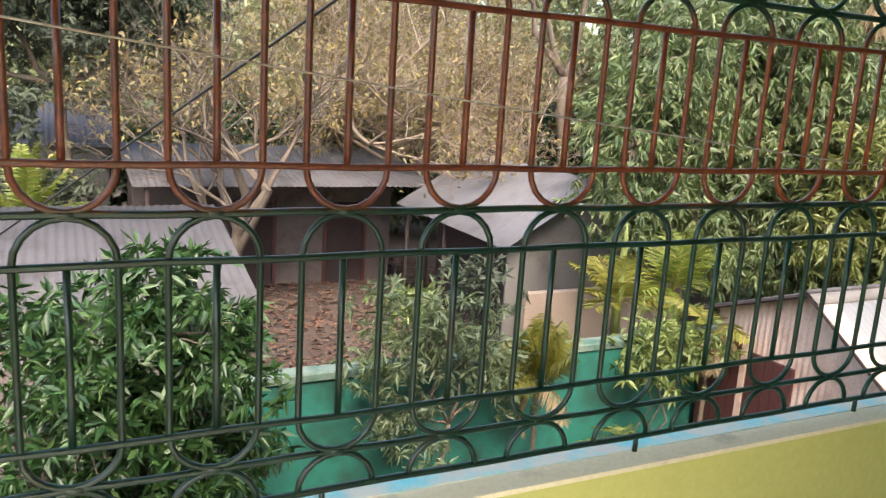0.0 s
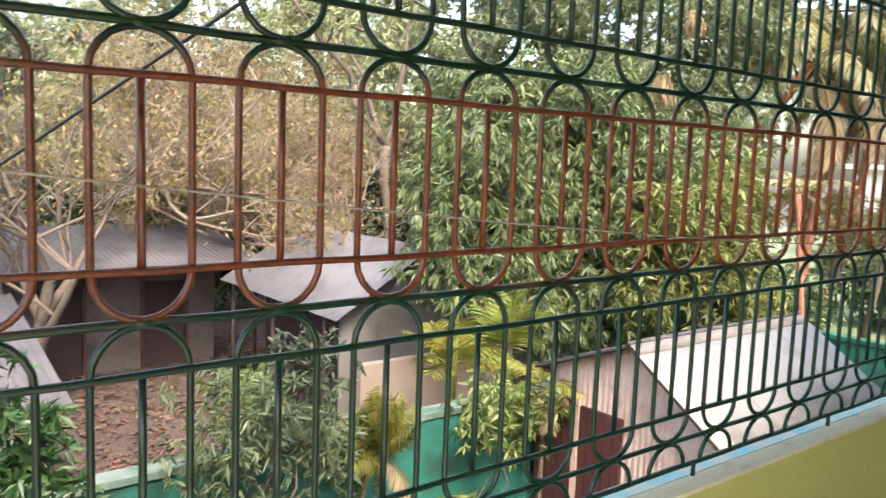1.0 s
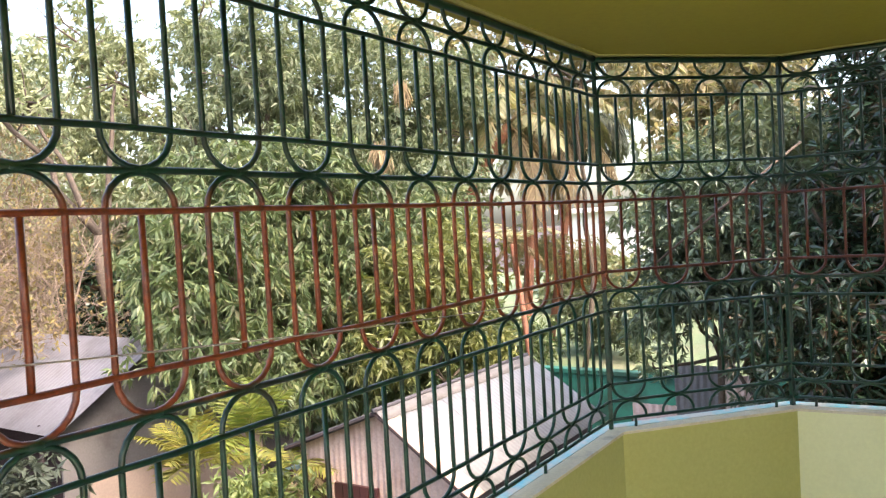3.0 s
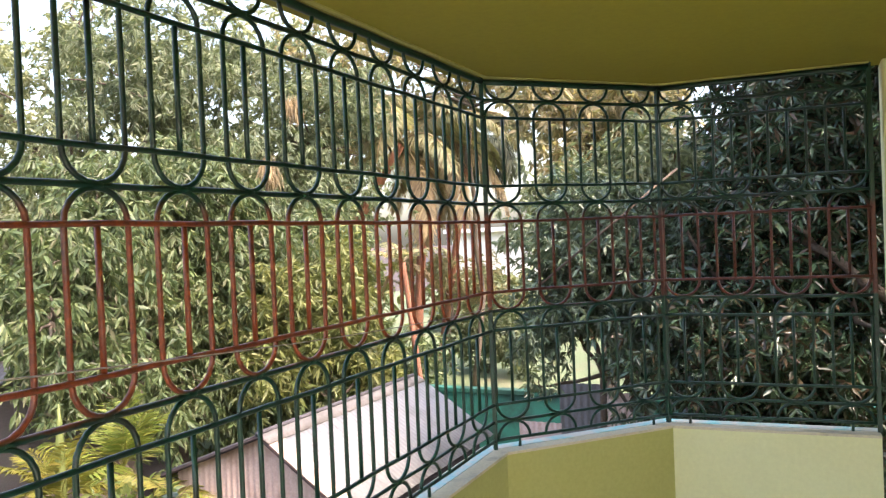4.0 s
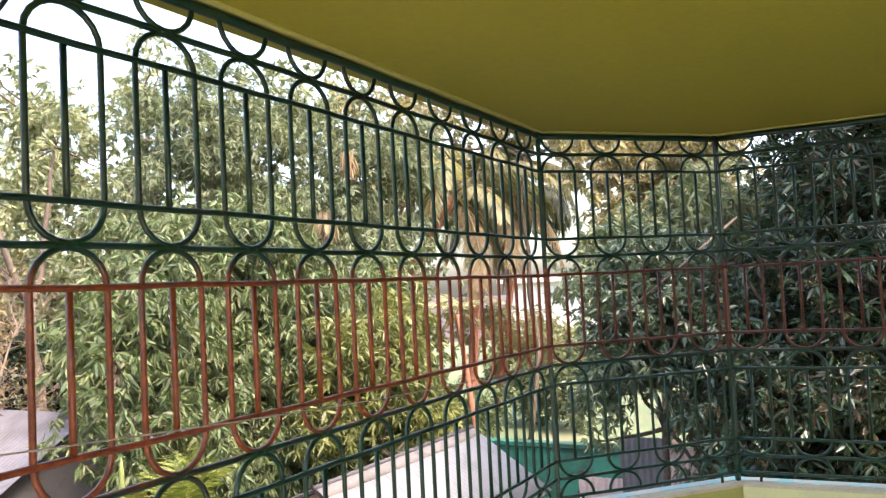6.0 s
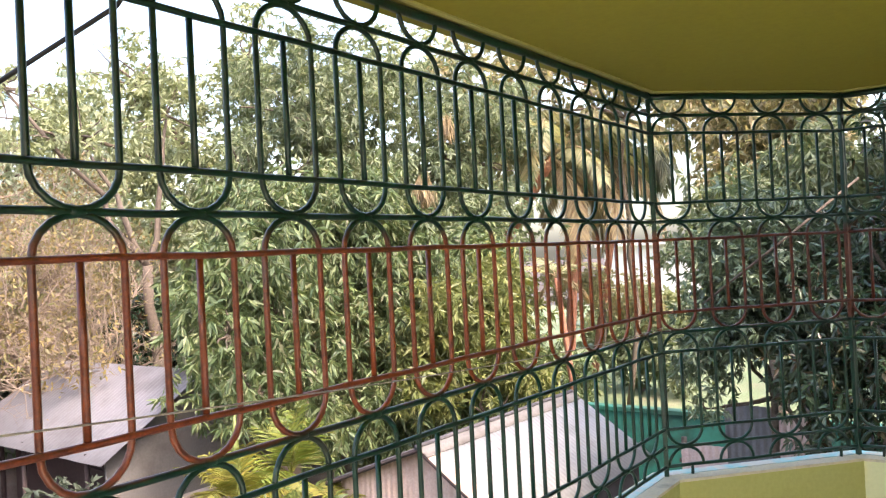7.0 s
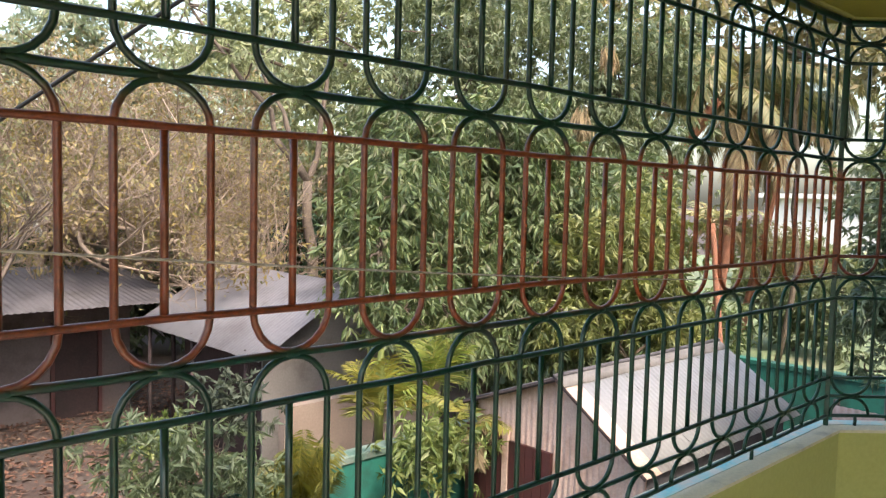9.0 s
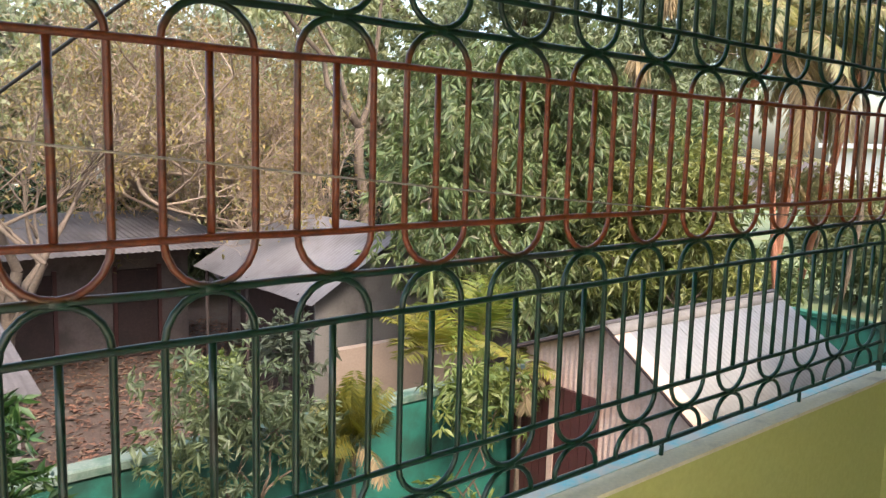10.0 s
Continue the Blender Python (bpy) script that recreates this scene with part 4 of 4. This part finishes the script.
palm("garden_palm", "small yellow green palm tuft beside the grey roofed house", (-4.05, 12.4, GROUND), (-4.05, 12.4, -0.75), 0.05, 14, 35, PALM_LEAF, PALM_LEAF, 0, PALM_DEAD, 1.15, 36, 0.26, 0.035, 1.35, 0.35)


def bare_tree(label, foot, height, spread, seed, bark, leaf, depth=6, leaves=900, lean=(0, 0)):
    rr = random.Random(seed)
    rng_ = np.random.default_rng(seed)
    t = thing("bare_tree", label, "tree", pose(*foot))
    trunk, twigs, tips = [], [], []

    def grow(p, d, length, r, level):
        n_ = 4
        pts = [p]
        q = p.copy()
        dd = d.copy()
        for _ in range(n_):
            dd = (dd + Vector((rr.uniform(-1, 1), rr.uniform(-1, 1), rr.uniform(-0.7, 0.8))) * 0.16).normalized()
            q = q + dd * (length / n_)
            pts.append(q)
        (trunk if level == 0 else twigs).append(tube(pts, [r * (1 - 0.38 * k / n_) for k in range(n_ + 1)], 7 if level < 2 else 4, caps=False))
        if level >= depth - 2:
            tips.extend(pts[1:])
        if level >= depth:
            return
        for k in range(3 if level else 5):
            s = rr.uniform(0.35, 1.0) if k else 1.0
            b = pts[min(n_, int(s * n_ + 0.5))]
            nd = (dd * 0.75 + Vector((rr.uniform(-1, 1) * spread, rr.uniform(-1, 1) * spread, rr.uniform(-0.35, 0.75)))).normalized()
            grow(b, nd, length * rr.uniform(0.58, 0.82), r * 0.56, level + 1)

    grow(Vector((0, 0, 0)), Vector((lean[0], lean[1], 1)).normalized(), height * 0.36, height * 0.020, 0)
    part("trunk", mesh_of("trunk", *merged(trunk), bark, True), t)
    part("twigwork", mesh_of("twigwork", *merged(twigs), bark, True), t, kind="stuff")
    if leaves:
        c = np.array([tuple(v) for v in tips])
        pick = c[rng_.integers(0, len(c), leaves)]
        base_ = np.repeat(pick, 7, 0) + rng_.normal(size=(leaves * 7, 3)) * 0.12
        w_ = rng_.normal(size=(leaves * 7, 3)) + np.array([0, 0, -0.5])
        w_ /= np.linalg.norm(w_, axis=1, keepdims=True)
        part("leaves", mesh_of_triangles("leaves", blades(base_, w_, 0.13, 0.05, rng_), leaf), t, kind="stuff")
    return t


bare_tree("large dry leafless tree with tangled tan branches", (1.6, 17.9, GROUND), 9.1, 1.1, 41, DRY_BARK, YELLOW_LEAF, 7, 900, (0.15, 0))
bare_tree("dry tree with pale twigs and few yellow leaves", (3.9, 17.8, GROUND), 8.6, 1.1, 42, DRY_BARK, YELLOW_LEAF, 7, 900)
bare_tree("dry tree with tangled branches and yellowing leaves", (6.6, 17.0, GROUND), 8.0, 1.1, 43, DRY_BARK, YELLOW_LEAF, 7, 1000)
bare_tree("bare tree with a pale trunk before the dark hut", (-0.85, 12.6, GROUND), 7.2, 0.9, 48, MID_BARK, YELLOW_LEAF, 6, 240, (0.06, 0))
leafy_tree("garden_tree", "thin pale leaved tree with a leaning bare trunk", "tree", (7.3, 13.9, GROUND),
           [(5.6, 14.2, 4.6, 1.7, 1.0, 1.0), (7.4, 13.9, 5.3, 1.4, 1.0, 1.0), (4.2, 14.6, 5.6, 1.3, 0.9, 0.9)], 0.15, 280, 10, 0.20, 0.06, 0.5, HAZE_LEAF, MID_BARK, 47, 0.6, (6.75, 13.9, 2.0), 5)
bare_tree("dry tree with fine pale twigs over the yard", (5.2, 14.6, GROUND), 6.8, 1.1, 45, DRY_BARK, YELLOW_LEAF, 7, 300)

# palms at the far end of the yard
palm("coconut_palm", "coconut palm with a reddish trunk and tan hanging fronds", (20.0, 10.9, GROUND), (20.0, 10.1, 5.3), 0.15, 20, 51, PALM_GREY, PALM_DEAD, 6, PALM_DEAD, 4.2, 90, 0.90, 0.050, 0.75, 1.9, hang=0.8)
palm("coconut_palm", "tall coconut palm with dark drooping fronds", (24.0, 11.9, GROUND), (24.0, 10.3, 5.3), 0.13, 16, 52, DARK_FROND, DARK_FROND, 4, DARK_FROND, 2.9, 80, 0.85, 0.050, 0.45, 2.6, hang=1.0)
palm("coconut_palm", "leaning coconut palm with an orange trunk and faded fronds", (18.0, 15.6, GROUND), (18.0, 10.0, 4.7), 0.17, 18, 54, PALM_GREY, PALM_DEAD, 3, PALM_DEAD, 3.8, 80, 0.74, 0.045, 0.7, 1.9, hang=0.8)
palm("coconut_palm", "slim crooked palm trunk rising beside the shed roof", (9.6, 5.1, GROUND), (9.3, 5.45, 1.4), 0.055, 5, 57, PALM_GREY, PALM_DEAD, 2, PALM_DEAD, 0.9, 30, 0.25, 0.03, 0.8, 1.2)
leafy_tree("garden_tree", "tall pale tree with dry tan foliage beyond the lawn", "tree", (19.5, 8.6, GROUND),
           [(17.2, 11.6, 6.6, 2.2, 1.6, 1.7), (18.2, 9.8, 7.4, 2.0, 1.5, 1.5), (19.0, 8.0, 7.2, 1.9, 1.5, 1.4), (19.8, 6.2, 6.6, 2.0, 1.5, 1.5), (20.4, 4.4, 6.2, 2.0, 1.5, 1.6)], 0.09, 800, 11, 0.32, 0.10, 0.6, TAN_LEAF, BARK, 55, 0.6)
leafy_tree("shrub", "dry pinkish brown shrubs at the edge of the lawn", "shrub", (23.0, 11.0, GROUND),
           [(23.0, 12.2, 0.6, 1.2, 0.8, 1.0), (23.2, 11.0, 0.2, 1.2, 0.8, 1.1), (23.4, 9.8, -0.1, 1.2, 0.8, 0.9)], 0.05, 900, 10, 0.18, 0.05, 0.3, TAN_LEAF, DRY_BARK, 56, 0.6)

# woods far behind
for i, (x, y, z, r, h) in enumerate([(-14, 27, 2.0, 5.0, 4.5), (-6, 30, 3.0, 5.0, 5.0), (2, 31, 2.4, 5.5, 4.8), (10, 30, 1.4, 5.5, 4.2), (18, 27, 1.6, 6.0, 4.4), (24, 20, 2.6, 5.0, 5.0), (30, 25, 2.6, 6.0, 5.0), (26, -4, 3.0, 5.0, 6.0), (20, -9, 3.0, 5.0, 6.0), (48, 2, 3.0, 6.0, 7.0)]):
    leafy_tree("garden_tree", "distant tree with haze put into its pale green leaves", "tree", (x, y, GROUND),
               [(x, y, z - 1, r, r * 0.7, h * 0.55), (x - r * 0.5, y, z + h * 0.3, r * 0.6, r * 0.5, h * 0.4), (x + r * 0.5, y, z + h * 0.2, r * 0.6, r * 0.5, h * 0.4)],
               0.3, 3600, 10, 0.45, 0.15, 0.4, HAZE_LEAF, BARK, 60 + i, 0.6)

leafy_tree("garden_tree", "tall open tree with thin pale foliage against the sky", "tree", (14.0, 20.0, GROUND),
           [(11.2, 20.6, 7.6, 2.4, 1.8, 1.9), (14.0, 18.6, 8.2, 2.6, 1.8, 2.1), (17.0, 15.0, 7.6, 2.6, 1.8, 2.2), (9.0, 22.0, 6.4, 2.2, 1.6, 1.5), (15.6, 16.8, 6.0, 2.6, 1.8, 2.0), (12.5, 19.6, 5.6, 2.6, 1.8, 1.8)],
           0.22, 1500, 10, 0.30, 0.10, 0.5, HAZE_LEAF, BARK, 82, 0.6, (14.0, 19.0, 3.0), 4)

leafy_tree("hedge", "low clipped hedge before the distant white house", "hedge", (33, 11, GROUND),
           [(33, 9 + 1.6 * k, -1.6, 1.0, 1.1, 1.7) for k in range(-3, 5)], 0.1, 2200, 10, 0.4, 0.16, 0.3, HAZE_LEAF, BARK, 81, 0.6)

for i, (x, y, z, r) in enumerate([(-7.5, 21.5, -1.0, 2.4), (-3.0, 22.0, -0.8, 2.6), (1.5, 21.5, -1.0, 2.6), (5.5, 21.0, -0.8, 2.6), (9.5, 19.0, -0.6, 2.6), (13.5, 16.0, -0.4, 2.8)]):
    leafy_tree("shrub", "dense olive undergrowth behind the huts", "shrub", (x, y, GROUND),
               [(x, y, z, r, 1.4, 1.7), (x + r * 0.7, y + 0.4, z + 0.7, r * 0.6, 1.1, 1.3)], 0.08, 1300, 10, 0.34, 0.11, 0.4, OLIVE_LEAF if i % 2 else DARK_LEAF, BARK, 90 + i, 0.6)

leafy_tree("garden_tree", "sunny yellow green bush over the boundary wall", "tree", (7.6, 6.4, GROUND),
           [(7.3, 6.4, 0.7, 0.8, 0.55, 0.8), (8.3, 6.1, 1.1, 0.8, 0.5, 0.8), (6.7, 6.6, 0.0, 0.6, 0.5, 0.6), (8.0, 6.2, 0.1, 0.7, 0.5, 0.6), (8.8, 5.95, -0.35, 0.6, 0.4, 0.45), (9.1, 5.85, -0.85, 0.5, 0.3, 0.35)], 0.05, 1350, 12, 0.20, 0.045, 0.5, BRIGHT_LEAF, BARK, 97, 0.5)

bm = bmesh.new()
bmesh.ops.create_icosphere(bm, subdivisions=3, radius=0.16)
for v in bm.verts:
    v.co *= 1 + 0.35 * noise.noise(v.co * 14)
    v.co.z *= 1.35
bag = bpy.data.meshes.new("plastic_bag")
bm.to_mesh(bag)
bm.free()
bag.materials.append(WHITE_WALL)
tagged(new("plastic_bag", bag), "crumpled white plastic bag caught in the dry branches", "bag").matrix_world = pose(2.55, 18.6, 0.8)

# added dark filler: hides the wall and stands in for shade below the mango
leafy_tree("shrub", "dark filler shrub deepening the shade under the young mango", "shrub", (-3.7, 4.5, GROUND),
           [(-3.6, 4.5, -1.0, 0.7, 0.4, 0.7), (-4.3, 4.4, -1.3, 0.7, 0.4, 0.8), (-3.0, 4.6, -1.5, 0.6, 0.4, 0.7), (-3.6, 4.2, -2.1, 1.0, 0.5, 0.6)], 0.04, 900, 11, 0.15, 0.045, 0.3, DARK_LEAF, BARK, 98, 0.55)

near_mango = [o for o in scene.objects if o.name.startswith("mango_tree") and abs(o.location.x - 6.6) < 0.01][0]
rng = np.random.default_rng(71)
for bx, by, bz, br in ((8.1, 7.4, 3.2, 0.16), (9.7, 8.0, 4.6, 0.14), (8.6, 7.6, 2.2, 0.10)):
    lobe = [(bx - 6.6, by - 8.0, bz - GROUND, br, br, br * 1.4)]
    part("dried_frond", mesh_of_triangles("dried_frond", crown_blades(lobe, 26, 9, 0.34, 0.035, 2.2, rng, 0.6, 0.6), PALM_DEAD), near_mango, "tan dried frond hanging in the leaves", kind="stuff")

leafy_tree("shrub", "small yellow green bush above the boundary wall", "shrub", (-0.15, 6.6, GROUND),
           [(-0.15, 6.6, -0.62, 0.20, 0.18, 0.14), (0.05, 6.6, -0.85, 0.2, 0.18, 0.2)], 0.02, 60, 10, 0.13, 0.045, 0.2, LIME_LEAF, BARK, 72, 0.6)
leafy_tree("shrub", "grey green bush before the pale roofed house", "shrub", (1.35, 7.5, GROUND),
           [(1.35, 7.5, -0.95, 0.42, 0.3, 0.35), (1.1, 7.5, -1.5, 0.5, 0.3, 0.5)], 0.02, 105, 10, 0.15, 0.045, 0.3, FAR_LEAF, BARK, 73, 0.6)
leafy_tree("shrub", "dark bush before the distant grey roofed house", "shrub", (-4.9, 14.4, GROUND),
           [(-4.9, 14.4, -0.7, 0.9, 0.5, 0.8), (-4.4, 14.3, 0.7, 0.5, 0.4, 0.8), (-3.2, 14.6, -1.0, 0.6, 0.4, 0.6)], 0.04, 420, 10, 0.2, 0.065, 0.3, FAR_LEAF, BARK, 74, 0.6)
leafy_tree("shrub", "pale green garden bush on the lawn", "shrub", (22.0, 9.2, GROUND),
           [(22.0, 8.6, -1.4, 0.9, 0.8, 1.0), (22.2, 9.7, -1.9, 0.8, 0.7, 0.8), (21.4, 7.6, -1.6, 0.8, 0.8, 1.1)], 0.05, 420, 10, 0.3, 0.10, 0.3, TALL_LEAF, BARK, 75, 0.6)


def sheet_screen():
    """Old corrugated sheets stood on end against a rail, their tops uneven."""
    t = thing("sheet_fence", "weathered lilac grey corrugated sheets standing behind the mango", "fence", pose(7.0, 0.7, GROUND))
    for k, (top, w_) in enumerate(((2.70, 0.62), (2.80, 0.62), (2.25, 0.60))):
        v, f = sheet((0.02 * (k % 2), 0.6 * k, top), (0, 1, 0), (0.03, 0, -1), w_, top, 0.09, 0.012)
        part("sheet", mesh_of("sheet", v, f, (PINK_SHEET, GREY_WALL, PINK_SHEET)[k], True), t)
    for z in (0.7, 2.0):
        part("rail", mesh_of("rail", *tube([(0.07, -0.05, z), (0.07, 1.85, z)], 0.03, 6), BARK, True), t)
    for y in (0.0, 1.8):
        part("post", mesh_of("post", *tube([(0.12, y, 0), (0.12, y, 2.3)], 0.04, 7), BARK, True), t)


sheet_screen()

# grey blue tone is sky haze painted into the far leaves
SKY_LEAF = foliage("hazed_far_leaf", [(0.240, 0.290, 0.250), (0.290, 0.340, 0.300), (0.330, 0.370, 0.330), (0.330, 0.300, 0.240)], 0.7, 0.5)
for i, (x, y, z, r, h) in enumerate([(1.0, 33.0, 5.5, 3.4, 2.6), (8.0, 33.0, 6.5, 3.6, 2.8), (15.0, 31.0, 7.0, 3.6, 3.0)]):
    leafy_tree("garden_tree", "thin far tree, its leaves coloured grey blue for haze", "tree", (x, y, GROUND),
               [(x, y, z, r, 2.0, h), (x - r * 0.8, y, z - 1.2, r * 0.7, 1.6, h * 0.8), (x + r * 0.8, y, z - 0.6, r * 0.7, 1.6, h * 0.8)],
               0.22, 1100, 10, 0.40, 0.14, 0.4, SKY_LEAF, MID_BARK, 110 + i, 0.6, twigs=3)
# the dark mango's left lobes, with light put into the leaf colour
leafy_tree("mango_tree", "left side of the dark mango in a lit leaf colour", "tree", (5.0, 0.9, GROUND),
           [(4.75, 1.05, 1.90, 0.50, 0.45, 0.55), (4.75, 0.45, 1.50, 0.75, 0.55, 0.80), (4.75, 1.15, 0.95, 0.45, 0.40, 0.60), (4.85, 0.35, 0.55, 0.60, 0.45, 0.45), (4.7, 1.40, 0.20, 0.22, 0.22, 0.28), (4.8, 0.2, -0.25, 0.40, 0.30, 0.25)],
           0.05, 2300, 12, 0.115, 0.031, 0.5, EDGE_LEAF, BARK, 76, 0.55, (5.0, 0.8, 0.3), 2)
leafy_tree("garden_tree", "sunlit tan tree above the left side of the dark mango", "tree", (12.4, 2.4, GROUND),
           [(12.5, 3.3, 4.5, 1.2, 0.9, 0.8), (12.2, 1.7, 4.1, 1.1, 0.9, 0.8), (12.0, 2.6, 3.3, 1.1, 0.9, 0.7)], 0.14, 800, 10, 0.24, 0.075, 0.6, TAN_LEAF, MID_BARK, 78, 0.6)
leafy_tree("shrub", "leafy garden bush at the foot of the palms", "shrub", (17.0, 9.6, GROUND),
           [(17.0, 9.2, -1.9, 0.9, 0.7, 1.1), (16.7, 10.3, -1.5, 1.0, 0.8, 1.4), (16.4, 11.4, -1.0, 1.0, 0.8, 1.5)], 0.05, 620, 10, 0.26, 0.08, 0.5, TREE_LEAF, BARK, 77, 0.6)
